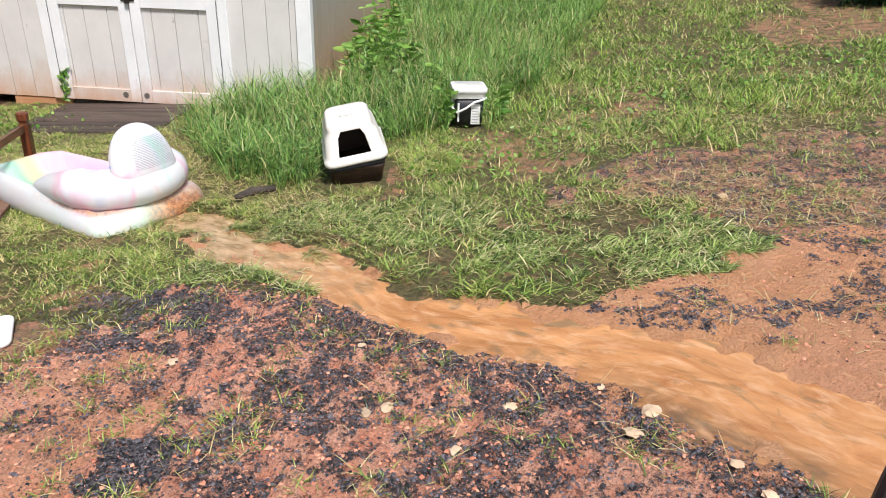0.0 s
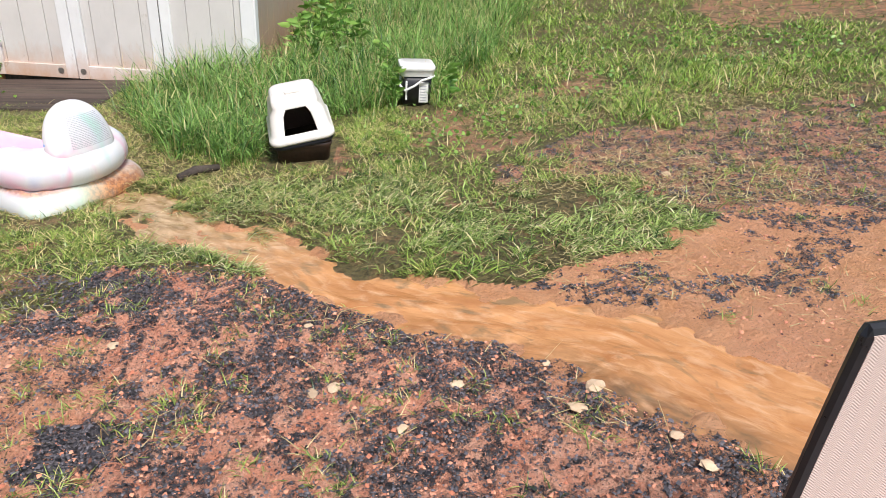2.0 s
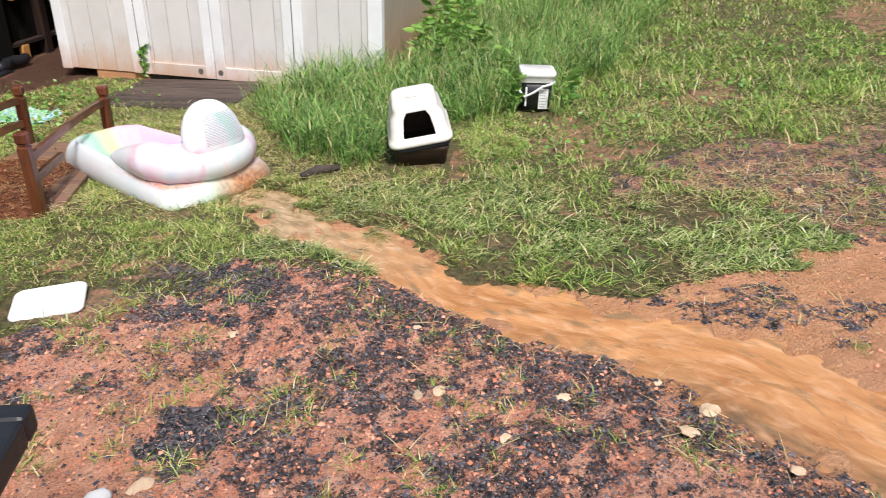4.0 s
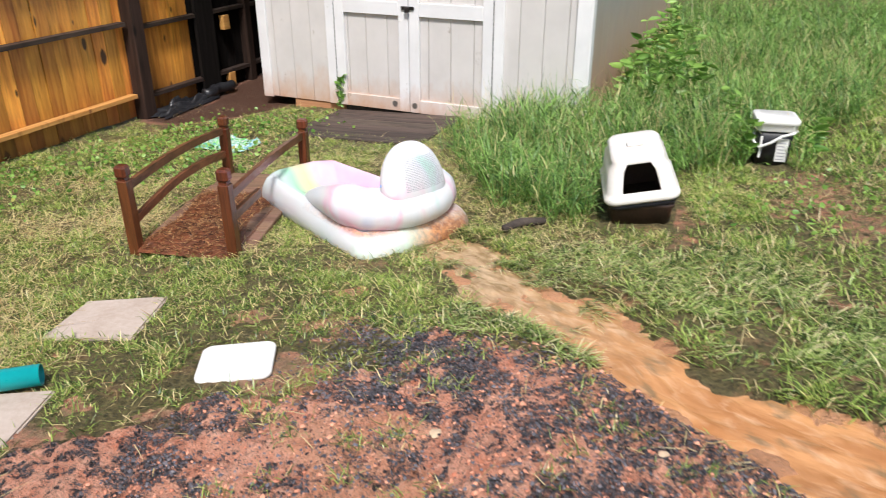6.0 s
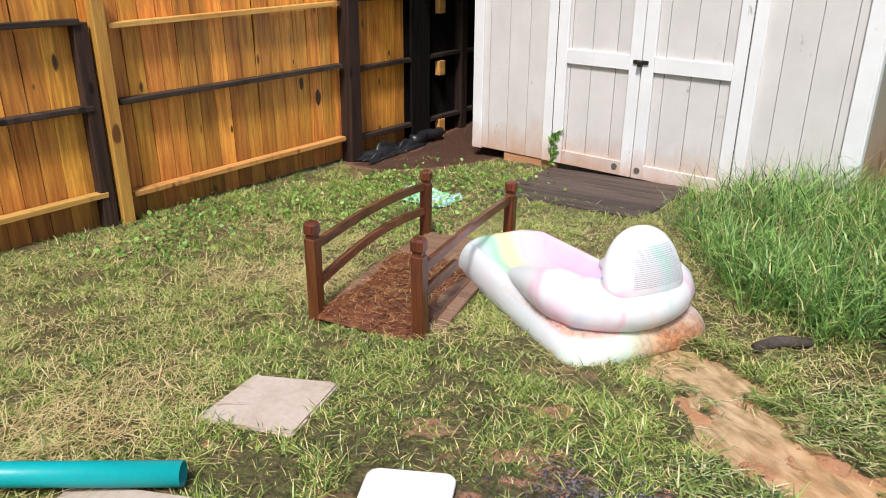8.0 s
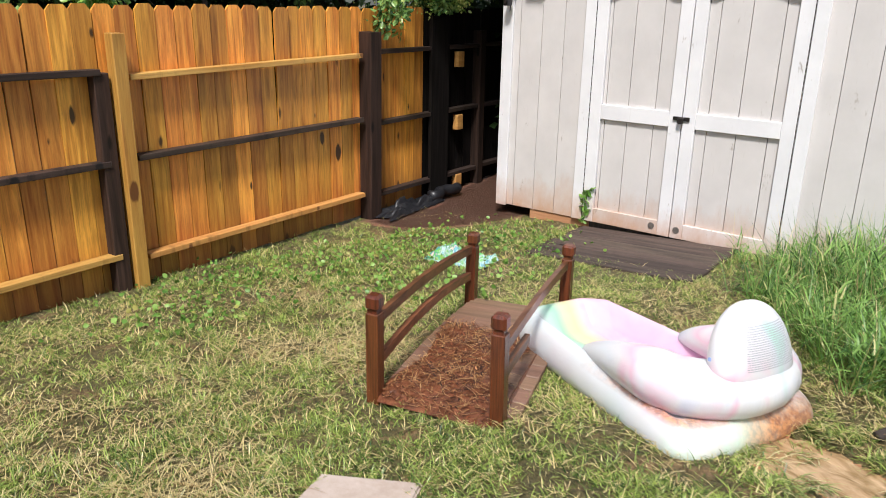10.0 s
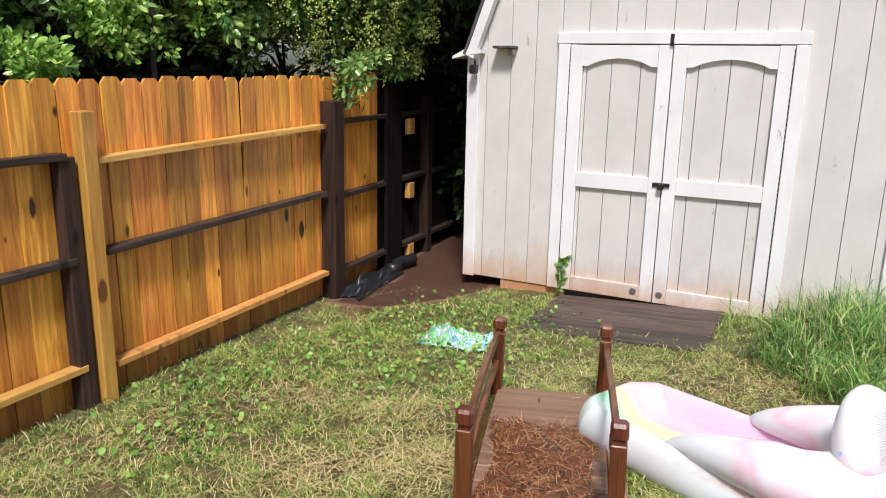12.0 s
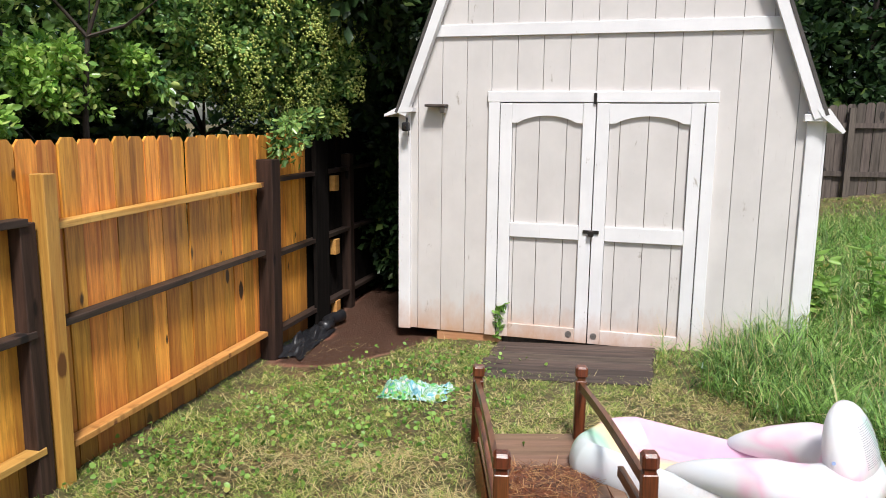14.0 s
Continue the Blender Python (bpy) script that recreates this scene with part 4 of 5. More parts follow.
# ---- the little bridge ----
def make_bridge():
    P1, P2, P3, P4 = (-3.25, 3.55), (-2.66, 3.64), (-3.55, 4.90), (-2.96, 4.99)
    b = thing("garden_bridge", Matrix.Identity(4), "small red-brown wooden garden bridge with a broken rail", "bridge")

    def post(p, top):
        z = gz(*p) - 0.06
        h = top - z
        bm = box(-0.031, 0.031, -0.031, 0.031, 0, h - 0.085, 0.004)
        o = part("post", bm, BRIDGEWOOD, b, place=pose(*p, z, rng.uniform(-1, 1), rng.uniform(-1.5, 1.5), 8))
        part("neck", box(-0.023, 0.023, -0.023, 0.023, h - 0.086, h - 0.068), BRIDGEWOOD, o)
        part("cap", box(-0.034, 0.034, -0.034, 0.034, h - 0.069, h, 0.012), BRIDGEWOOD, o)

    for p, t in ((P1, 0.155), (P2, 0.165), (P3, 0.045), (P4, 0.055)):
        post(p, t)

    def rail(a, c, za, zc, rise, upto=1.0, name="rail"):
        pts, n = [], 14
        for k in range(n + 1):
            f = k / n * upto
            pts.append(Vector((a[0] + (c[0] - a[0]) * f, a[1] + (c[1] - a[1]) * f, za + (zc - za) * f + rise * math.sin(math.pi * f))))
        d = Vector((c[0] - a[0], c[1] - a[1], 0)).normalized()
        s = Vector((-d.y, d.x, 0)) * 0.013
        loops = [[p - s + Vector((0, 0, -0.024)), p + s + Vector((0, 0, -0.024)), p + s + Vector((0, 0, 0.024)), p - s + Vector((0, 0, 0.024))] for p in pts]
        return part(name, rings(loops), BRIDGERAIL, b)

    rail(P1, P3, 0.02, -0.06, 0.035)
    rail(P1, P3, -0.19, -0.23, 0.06)
    rail(P2, P4, 0.005, -0.06, 0.02)
    rail(P2, P4, -0.12, -0.22, 0.02, 0.33, "broken_rail")
    # arched deck of planks on two bearers
    ax = Vector((P3[0] - P1[0], P3[1] - P1[1], 0))
    ln = ax.length
    ang = math.degrees(math.atan2(ax.y, ax.x)) - 90
    me = None
    for k in range(11):
        f = (k + 0.5) / 11
        c = (Vector((*P1, 0)) + Vector((*P2, 0))) / 2 + ax * (f * 1.0 + 0.03) + Vector((P2[0] - P1[0], P2[1] - P1[1], 0)) * 0.07
        z = gz(*P1) * (1 - f) + gz(*P3) * f + 0.03 + 0.035 * math.sin(math.pi * f)
        m = pose(c.x, c.y, z, 0, 0, ang)
        if me is None:
            o = part("plank", box(-0.33, 0.33, -0.062, 0.062, -0.014, 0.014, 0.004), DECKWOOD, b, place=m)
            me = o.data
        else:
            shared("plank", me, b, m)
    for p, q in ((P1, P3), (P2, P4)):
        pts = [(p[0] + (q[0] - p[0]) * k / 6, p[1] + (q[1] - p[1]) * k / 6, gz(*p) * (1 - k / 6) + gz(*q) * k / 6 - 0.02 + 0.035 * math.sin(math.pi * k / 6)) for k in range(7)]
        part("bearer", tube(pts, 0.035, 4), BRIDGEWOOD, b)
    # mulch washed over the deck
    n, m = 26, 16
    V = np.zeros((n, m, 3))
    for i in range(n):
        for j in range(m):
            f, s = i / (n - 1), j / (m - 1) - 0.5
            c = (Vector((*P1, 0)) + Vector((*P2, 0))) / 2 + ax * (-0.05 + f * 0.72) + Vector((P2[0] - P1[0], P2[1] - P1[1], 0)) * s * (0.86 + 0.1 * math.sin(f * 9))
            e = min(1, min(f, 1 - f) * 6, (0.5 - abs(s)) * 6)
            z = gz(*P1) * (1 - f * 0.7) + gz(*P3) * f * 0.7 + 0.04 + 0.035 * math.sin(math.pi * f * 0.7)
            V[i, j] = (c.x, c.y, z + e * 0.035 * (0.4 + float(vnoise(c.x, c.y, 11.0))) + 0.001)
    k = (np.arange(n - 1)[:, None] * m + np.arange(m - 1)[None, :]).ravel()
    me = raw_mesh("mulch", V.reshape(-1, 3), [np.stack([k, k + 1, k + m + 1, k + m], 1)], MULCH, True)
    tagged(new("mulch", me), "wet red-brown mulch washed over the bridge deck", "mulch", kind="stuff")
    flat = V[1:-1, 1:-1].reshape(-1, 3)
    pick = flat[rng.integers(0, len(flat), 900)]
    chip = flat[rng.integers(0, len(flat), 2200)] + rng.normal(0, 0.014, (2200, 3)) * np.array([1, 1, 0])
    blades("bark_flakes", chip[:, 0], chip[:, 1], rng.uniform(0.012, 0.04, 2200), rng.uniform(0.004, 0.009, 2200), rng.uniform(5, 50, 2200), rng.uniform(-30, 10, 2200), BARKCHIP, "wet red-brown bark flakes on the bridge", 0.006, 2, "mulch", chip[:, 2])
    blades("pine_straw", pick[:, 0] + rng.normal(0, 0.02, 900), pick[:, 1] + rng.normal(0, 0.02, 900), rng.uniform(0.05, 0.13, 900), np.full(900, 0.0035), rng.uniform(2, 22, 900), rng.uniform(-15, 5, 900), NEEDLE, "loose tan pine straw on the mulch", 0.006, 2, "straw", pick[:, 2])


make_bridge()


# ---- the pool float ----
def make_float():
    f = thing("pool_float", pose(-1.72, 4.09, gz(-1.9, 4.2) + 0.01, 0, 2.0, 150), "pearly white inflatable lounge float smeared with clay", "pool float")
    L, W, H, X0 = 1.41, 0.80, 0.15, -0.05
    loops = []
    mid = X0 + L / 2
    outline = [(x, (y + 0.02) * (1 - (0.12 if y > 0 else 0.42) * max(0, (x - X0) / L - 0.5) / 0.5)) for x, y, _ in rounded(L, W, 0.13, 0, 10, mid)]
    outline = [(x, y * (1 - 0.3 * max(0, (x - X0 - L + 0.3) / 0.3) ** 2)) for x, y in outline]

    def foot(x):
        """The raised pillow round the foot end, 0..1."""
        f = min(1, max(0, (x - 0.62) / 0.5))
        return f * f * (3 - 2 * f)

    for k in range(17):
        a = math.pi * min(0.4999, max(-0.4999, k / 16 - 0.5))
        ins, z = (1 - math.cos(a) ** (0.6 if a < 0 else 1.0)) * 0.075, ((math.sin(a) + 1) / 2) ** 1.6
        loops.append([(mid + (x - mid) * (1 - ins / (L / 2)), y * (1 - ins / (W / 2)), z * (H + 0.055 * foot(x)) + 0.006 * math.sin(x * 17) * z) for x, y in outline])
    # the top sinks in towards the middle, in lengthwise ribs
    for s in (0.95, 0.89, 0.83, 0.76, 0.66, 0.5, 0.32, 0.14):
        loop = []
        for x, y in outline:
            px, py = mid + (x - mid) * s * (1 - 0.075 / (L / 2)), y * s * (1 - 0.075 / (W / 2))
            dip = min(1, (1 - s) * 3.6)
            dip = dip * dip * (3 - 2 * dip)
            loop.append((px, py, H + 0.055 * foot(x) * (1 - 0.9 * dip) - 0.075 * dip + 0.012 * math.cos(py * 42) * dip + 0.006 * math.sin(px * 31 + py * 20)))
        loops.append(loop)
    part("mattress", rings(loops), vinyl_base(), f, "rainbow-tinted mattress with an orange clay stain", True)
    # U-shaped arms: fat at the head, tapered at the tips
    path, rad = [], []
    for k in range(41):
        s = k / 40
        if s < 0.36:
            q = s / 0.36
            p = (0.80 - q * 0.51, 0.275 - 0.02 * (1 - q), 0)
        elif s > 0.64:
            q = (1 - s) / 0.36
            p = (0.70 - q * 0.41, -0.275 + 0.02 * (1 - q), 0)
        else:
            a = math.pi * (s - 0.36) / 0.28
            p = (0.29 - 0.24 * math.sin(a), 0.275 * math.cos(a), 0)
        tip = min(s, 1 - s)
        r = 0.13 * min(1.0, (tip / 0.36 + 0.02)) ** 0.55
        r = max(r, 0.015)
        path.append((p[0], p[1], H - 0.012 + r * 0.80))
        rad.append(r)
    part("arm_ring", tube(path, rad, 20, 0.92), VINYL, f, "pearly arm ring", True)
    # the dome of the headrest
    loops = []
    for k in range(13):
        a = math.pi / 2 * k / 12
        c, s = math.cos(a) ** 0.9, math.sin(a)
        loops.append([(0.06 + 0.100 * c * abs(math.cos(t)) ** 0.9 * math.copysign(1, math.cos(t)) + 0.05 * s, 0.212 * c * abs(math.sin(t)) ** 0.9 * math.copysign(1, math.sin(t)), 0.325 + 0.265 * s) for t in [j * 2 * math.pi / 28 for j in range(28)]])
    base = [(0.06 + (x - 0.06) * 0.9, y * 0.93, 0.24) for x, y, _ in loops[0]]
    dome = part("headrest", rings([base] + loops), VINYL, f, "domed pearly headrest", True)
    # warning print: rows of bars that follow the dome's outer face
    bm = bmesh.new()
    for row in range(20):
        zz = 0.355 + row * 0.0085
        s = (zz - 0.325) / 0.265
        a = math.asin(min(1, s))
        c = math.cos(a) ** 0.9
        t = radians(150)
        while t < radians(222):
            dt = radians(rng.uniform(1, 5))
            pts = []
            for tt in (t, t + dt):
                for dz in (0, 0.0032):
                    aa = math.asin(min(1, (zz + dz - 0.325) / 0.265))
                    cc = math.cos(aa) ** 0.9 * 1.012
                    pts.append((0.06 + 0.100 * cc * abs(math.cos(tt)) ** 0.9 * math.copysign(1, math.cos(tt)) + 0.05 * math.sin(aa) - 0.002, 0.212 * cc * abs(math.sin(tt)) ** 0.9 * math.copysign(1, math.sin(tt)), zz + dz))
            v = [bm.verts.new(p) for p in pts]
            bm.faces.new((v[0], v[2], v[3], v[1]))
            t += dt + radians(0.8)
    part("warning_print", bm, PRINT, dome, "grey lines of small print")
    part("valve", tube([(0.085, 0.195, 0.385), (0.085, 0.208, 0.388)], 0.008, 12), BLUE, dome, "blue air valve")


VINYL = vinyl_plain()
make_float()


# ---- litter box and bucket ----
def make_litter_box():
    x, y = -0.60, 4.74
    b = thing("litter_box", pose(x - 0.012, y - 0.02, gz(x, y) - 0.01, 0, 0, 11) @ Matrix.Diagonal((0.94, 0.94, 0.94, 1)), "hooded cat litter box with a tilted white hood", "litter box")
    part("tray", rings([rounded(0.34, 0.44, 0.05, 0), rounded(0.37, 0.47, 0.06, 0.13), rounded(0.385, 0.485, 0.06, 0.14), rounded(0.385, 0.485, 0.06, 0.165), rounded(0.36, 0.46, 0.05, 0.165), rounded(0.33, 0.43, 0.05, 0.03)]), BROWN, b, "dark brown plastic tray", True)
    tilt = pose(0.0, 0.0, 0.165, 5, -11, 0)
    part("rim", rings([rounded(0.40, 0.50, 0.07, 0.0), rounded(0.415, 0.515, 0.07, 0.012), rounded(0.415, 0.515, 0.07, 0.035), rounded(0.39, 0.49, 0.06, 0.04), rounded(0.36, 0.46, 0.05, 0.02)], False), NAVY, b, "blue-black rim", True, tilt)
    # hood: rings with a window left out of its front
    bm = bmesh.new()
    levels = [(0.035, 0.43, 0.53, 0.0), (0.05, 0.44, 0.54, 0.0), (0.085, 0.44, 0.54, 0.0), (0.10, 0.415, 0.515, 0.0), (0.13, 0.405, 0.505, 0.004), (0.20, 0.385, 0.48, 0.01), (0.30, 0.355, 0.45, 0.025), (0.355, 0.300, 0.425, 0.03), (0.385, 0.315, 0.40, 0.035), (0.41, 0.28, 0.36, 0.04), (0.42, 0.20, 0.27, 0.045)]
    nf = 12
    prev = None
    for z, w, d, back in [(0.035 + (q - 0.035) * 0.68, ww, dd, bb) for q, ww, dd, bb in levels]:
        r = 0.07 if z < 0.28 else 0.06
        loop = rounded(w, d, r, z, 5, 0, back)
        front = [(-w / 2 + r + (w - 2 * r) * k / nf, -d / 2 + back, z) for k in range(1, nf)]
        vs = [bm.verts.new(p) for p in loop[:18] + front + loop[18:]]
        if prev:
            zc, n = (z + pz) / 2, len(vs)
            for i in range(n):
                j = (i + 1) % n
                if 18 <= i <= 17 + nf - 2 and 0.092 < zc < 0.245:
                    continue
                bm.faces.new((prev[i], prev[j], vs[j], vs[i]))
        prev, pz = vs, z
    bm.faces.new(prev)
    hood = part("hood", bm, HOOD, b, "off-white plastic hood with a square opening", True, tilt)
    m = hood.modifiers.new("wall", "SOLIDIFY")
    m.thickness, m.offset = 0.005, -1
    # added dark plate: stands in for shade inside the hood
    part("back_panel", box(-0.15, 0.15, 0.02, 0.03, 0.03, 0.235, 0.004), BROWN, hood, "added dark panel standing in for the unlit hood inside")
    part("hood_handle", box(-0.05, 0.05, -0.03, 0.03, 0.296, 0.315, 0.012, seg=2), HOOD, hood)


def make_bucket():
    x, y = 0.15, 5.88
    b = thing("plastic_bucket", pose(x, y, gz(x, y) - 0.01, 0, 0, 6), "square black bucket with a white snap lid in the grass", "bucket")
    part("body", rings([rounded(0.21, 0.21, 0.03, 0), rounded(0.235, 0.235, 0.035, 0.27)]), BLACK, b, "", True)
    part("lid", rings([rounded(0.25, 0.25, 0.04, 0.235), rounded(0.255, 0.255, 0.04, 0.24), rounded(0.26, 0.26, 0.04, 0.28), rounded(0.275, 0.275, 0.04, 0.285), rounded(0.275, 0.275, 0.04, 0.312), rounded(0.262, 0.262, 0.04, 0.318), rounded(0.24, 0.24, 0.035, 0.314), rounded(0.23, 0.23, 0.03, 0.322)]), WHITE, b, "white snap-on lid", True)
    lab = part("label_panel", box(0.012, 0.085, -0.119, -0.108, 0.03, 0.19, 0.002), WHITE, b, "white paper label")
    for k in range(6):
        part("print_bar", box(0.02, 0.05 + 0.028 * rng.random(), -0.1205, -0.1192, 0.045 + k * 0.022, 0.052 + k * 0.022), PRINT, lab)
    part("label_panel", box(-0.095, -0.08, -0.119, -0.108, 0.05, 0.2, 0.002), WHITE, b)
    pts = [(-0.13, -0.05, 0.22), (-0.135, -0.1, 0.16), (-0.10, -0.14, 0.13), (-0.03, -0.15, 0.17), (0.03, -0.15, 0.215), (0.10, -0.14, 0.235), (0.135, -0.06, 0.23)]
    part("handle", tube(pts, 0.009, 8), WHITE, b, "white plastic carrying handle")


make_litter_box()
make_bucket()


# ---- flat things on the lawn ----
def slab(name, corners, t, material, label, category, group=""):
    """A worn slab with the given corners, lying on the ground."""
    c = Vector((sum(p[0] for p in corners) / 4, sum(p[1] for p in corners) / 4, 0))
    z = sum(gz(*p) for p in corners) / 4
    bm = bmesh.new()
    lo = [bm.verts.new((x - c.x, y - c.y, gz(x, y) - z - 0.02)) for x, y in corners]
    hi = [bm.verts.new((x - c.x, y - c.y, gz(x, y) - z + t)) for x, y in corners]
    bm.faces.new(hi)
    bm.faces.new(lo[::-1])
    for i in range(4):
        bm.faces.new((lo[i], lo[(i + 1) % 4], hi[(i + 1) % 4], hi[i]))
    bmesh.ops.bevel(bm, geom=list(bm.edges), offset=0.008, segments=2, affect="EDGES")
    ob = part(name, bm, material)
    ob.matrix_basis = pose(c.x, c.y, z + 0.01)
    return tagged(ob, label, category, group)


slab("paving_slab", [(-2.94, 2.555), (-2.553, 2.69), (-2.662, 3.078), (-3.025, 2.93)], 0.004, CONCRETE, "square pale concrete slab sunk in the lawn", "paving slab", "slabs in the lawn")
slab("paving_slab", [(-2.83, 1.72), (-2.41, 1.86), (-2.525, 2.24), (-2.95, 2.09)], 0.004, CONCRETE, "square pale concrete slab beneath the teal pipe", "paving slab", "slabs in the lawn")


def make_lid():
    x, y = -1.955, 2.60
    # a loose white lid, filed under the category tray
    ob = part("white_tray", rings([rounded(0.285, 0.225, 0.035, 0.0), rounded(0.30, 0.24, 0.04, 0.004), rounded(0.30, 0.24, 0.04, 0.016), rounded(0.285, 0.225, 0.035, 0.022), rounded(0.25, 0.19, 0.03, 0.018)]), WHITE, smooth=True)
    ob.matrix_basis = pose(x, y, gz(x, y) + 0.004, 3, -3, 24)
    tagged(ob, "flat white plastic lid lying on thin grass", "tray")


def make_pipe():
    a, b = Vector((-2.61, 2.265, 0)), Vector((-4.1, 1.2, 0))
    z = gz(-2.7, 2.1) + 0.06
    p = thing("drain_pipe", Matrix.Translation((0, 0, z)), "teal plastic drain pipe lying across a slab", "pipe")
    n = (b - a).normalized()
    o, i = 0.043, 0.039
    bm = tube([a, a + n * 0.9, b], o, 28, caps=False)
    tube([a, a + n * 0.9, b], i, 28, caps=False, bm=bm)
    vs = list(bm.verts)
    for k in range(28):
        j = (k + 1) % 28
        bm.faces.new((vs[k], vs[j], vs[84 + j], vs[84 + k]))
    part("tube", bm, TEAL, p, "", True)
    part("bell_end", tube([a + n * 1.45, a + n * 1.7], 0.05, 28), TEAL, p, "", True)


make_lid()
make_pipe()


def crumpled(name, cx, cy, rx, ry, h, material, label, category, seed, n=34, holes=0.0):
    """A crumpled sheet lying on the ground."""
    V = np.zeros((n, n, 3))
    for i in range(n):
        for j in range(n):
            u, v = i / (n - 1) * 2 - 1, j / (n - 1) * 2 - 1
            rag = 0.75 + 0.5 * float(vnoise(u + seed, v, 1.6))
            x, y = cx + u * rx * rag, cy + v * ry * rag
            e = max(0.0, 1 - max(abs(u), abs(v)) ** 3)
            V[i, j] = (x, y, gz(x, y) + 0.012 + h * e * (float(fbm(u * 1.3 + seed, v * 1.3, 2.3)) ** 1.5) * 1.9)
    k = (np.arange(n - 1)[:, None] * n + np.arange(n - 1)[None, :]).ravel()
    me = raw_mesh(name, V.reshape(-1, 3), [np.stack([k, k + 1, k + n + 1, k + n], 1)], material, True)
    return tagged(new(name, me), label, category)


def towel_mat():
    n = Nodes("wet_printed_cloth")
    w = n.noise(n.coords(shift=False), 8, 4, 0.6, 1.2)
    r = n.add("ValToRGB", {0: w})
    e = r.color_ramp.elements
    e[0].position, e[0].color = 0.30, (0.35, 0.55, 0.60, 1)
    e[1].position, e[1].color = 0.72, (0.62, 0.45, 0.32, 1)
    for p, c in ((0.38, (0.06, 0.30, 0.38, 1)), (0.44, (0.55, 0.68, 0.68, 1)), (0.49, (0.04, 0.26, 0.12, 1)), (0.53, (0.45, 0.50, 0.45, 1)), (0.57, (0.12, 0.45, 0.06, 1)), (0.62, (0.05, 0.22, 0.26, 1)), (0.67, (0.66, 0.52, 0.42, 1))):
        k = e.new(p)
        k.color = c
    return n.done(r.outputs[0], 0.7, n.noise(n.coords(shift=False), 90, 3), 0.3, 0.004)


crumpled("crumpled_towel", -4.12, 5.70, 0.25, 0.14, 0.11, towel_mat(), "crumpled wet teal and green towel on the lawn", "towel", 3.1)
crumpled("plastic_sheet", -5.36, 6.85, 0.13, 0.5, 0.09, BLACK, "crumpled black plastic sheet along the fence", "plastic sheet", 8.4)


def make_black_pipe():
    pts = [(-5.33 + 0.03 * math.sin(k), 7.1 + 0.055 * k, gz(-5.3, 7.3) + 0.07) for k in range(10)]
    ob = part("black_pipe", tube(pts, [0.05 if k % 2 else 0.058 for k in range(10)], 14), BLACK, smooth=True)
    tagged(ob, "short black corrugated pipe beside the fence", "pipe")


make_black_pipe()


# ---- patio table and chair near the start ----
def make_table():
    t = thing("patio_table", pose(-0.84, 1.03, 0.59, 0, 0, 13), "black-framed patio table with a pale frosted top", "table")
    W, D, b = 0.9, 0.6, 0.05
    part("top_panel", box(-W + b, -b, -D + b, -b, -0.008, 0.0), FROST, t, "pale frosted top")
    for x0, x1, y0, y1 in ((-W, 0, -b, 0), (-W, 0, -D, -D + b), (-W, -W + b, -D + b, -b), (-b, 0, -D + b, -b)):
        part("frame_bar", box(x0, x1, y0, y1, -0.05, 0.012, 0.014, seg=3), BLACK, t)
    part("inner_bead", box(-b - 0.012, -b - 0.004, -D + b, -b - 0.004, 0.0005, 0.006), BLACK, t)
    part("inner_bead", box(-W + b, -b - 0.004, -b - 0.012, -b - 0.004, 0.0005, 0.006), BLACK, t)
    for x in (-0.3, -W + 0.3):
        for y in (-0.2, -D + 0.12):
            w = t.matrix_basis @ Vector((x, y, 0))
            part("leg", box(x - 0.018, x + 0.018, y - 0.018, y + 0.018, gz(w.x, w.y) - 0.59 - 0.01, -0.031, 0.004), BLACK, t)


def make_chair():
    """A sling chair beside the camera: cloth edged with black piping."""
    A, B = Vector((0.573, 0.707, 1.052)), Vector((0.470, 0.60, 0.84))
    c = thing("patio_chair", pose(0.573, 0.707, 0, 0, 0, 8), "patio chair in beige herringbone cloth with black piping", "chair")
    # back panel: local x along its width, local z up
    drop = 0.62
    edge = [(0.022 - 0.03 * k / 10 - 0.012 * math.sin(math.pi * k / 10), 1.045 - drop * k / 10) for k in range(11)]
    top = [(0.02 + 0.48 * k / 6, 1.05 + 0.012 * math.sin(math.pi * k / 6)) for k in range(7)]
    right = [(0.52 + 0.03 * k / 10, 1.04 - drop * k / 10) for k in range(11)]
    out = edge[::-1] + top + right
    back = part("back_cloth", prism(out, -0.012, 0.012), CLOTHMAT, c, "beige herringbone back cloth")
    part("piping", tube([(x, 0, z) for x, z in out], 0.011, 8), BLACK, c, "black edge piping")
    z = gz(0.6, 0.7)
    zs = z + 0.42
    part("seat_cloth", box(0.0, 0.55, -0.5, -0.02, zs - 0.02, zs + 0.005, 0.008), CLOTHMAT, c)
    for x, y in ((0.0, -0.02), (0.55, -0.02), (0.0, -0.48), (0.55, -0.48)):
        part("leg", tube([(x, y, z - 0.03), (x, y, zs)], 0.013, 10), BLACK, c)
    for x in (0.0, 0.55):
        part("side_bar", tube([(x, -0.015, zs), (x, 0.0, zs + 0.05)], 0.012, 8), BLACK, c)


make_table()
make_chair()


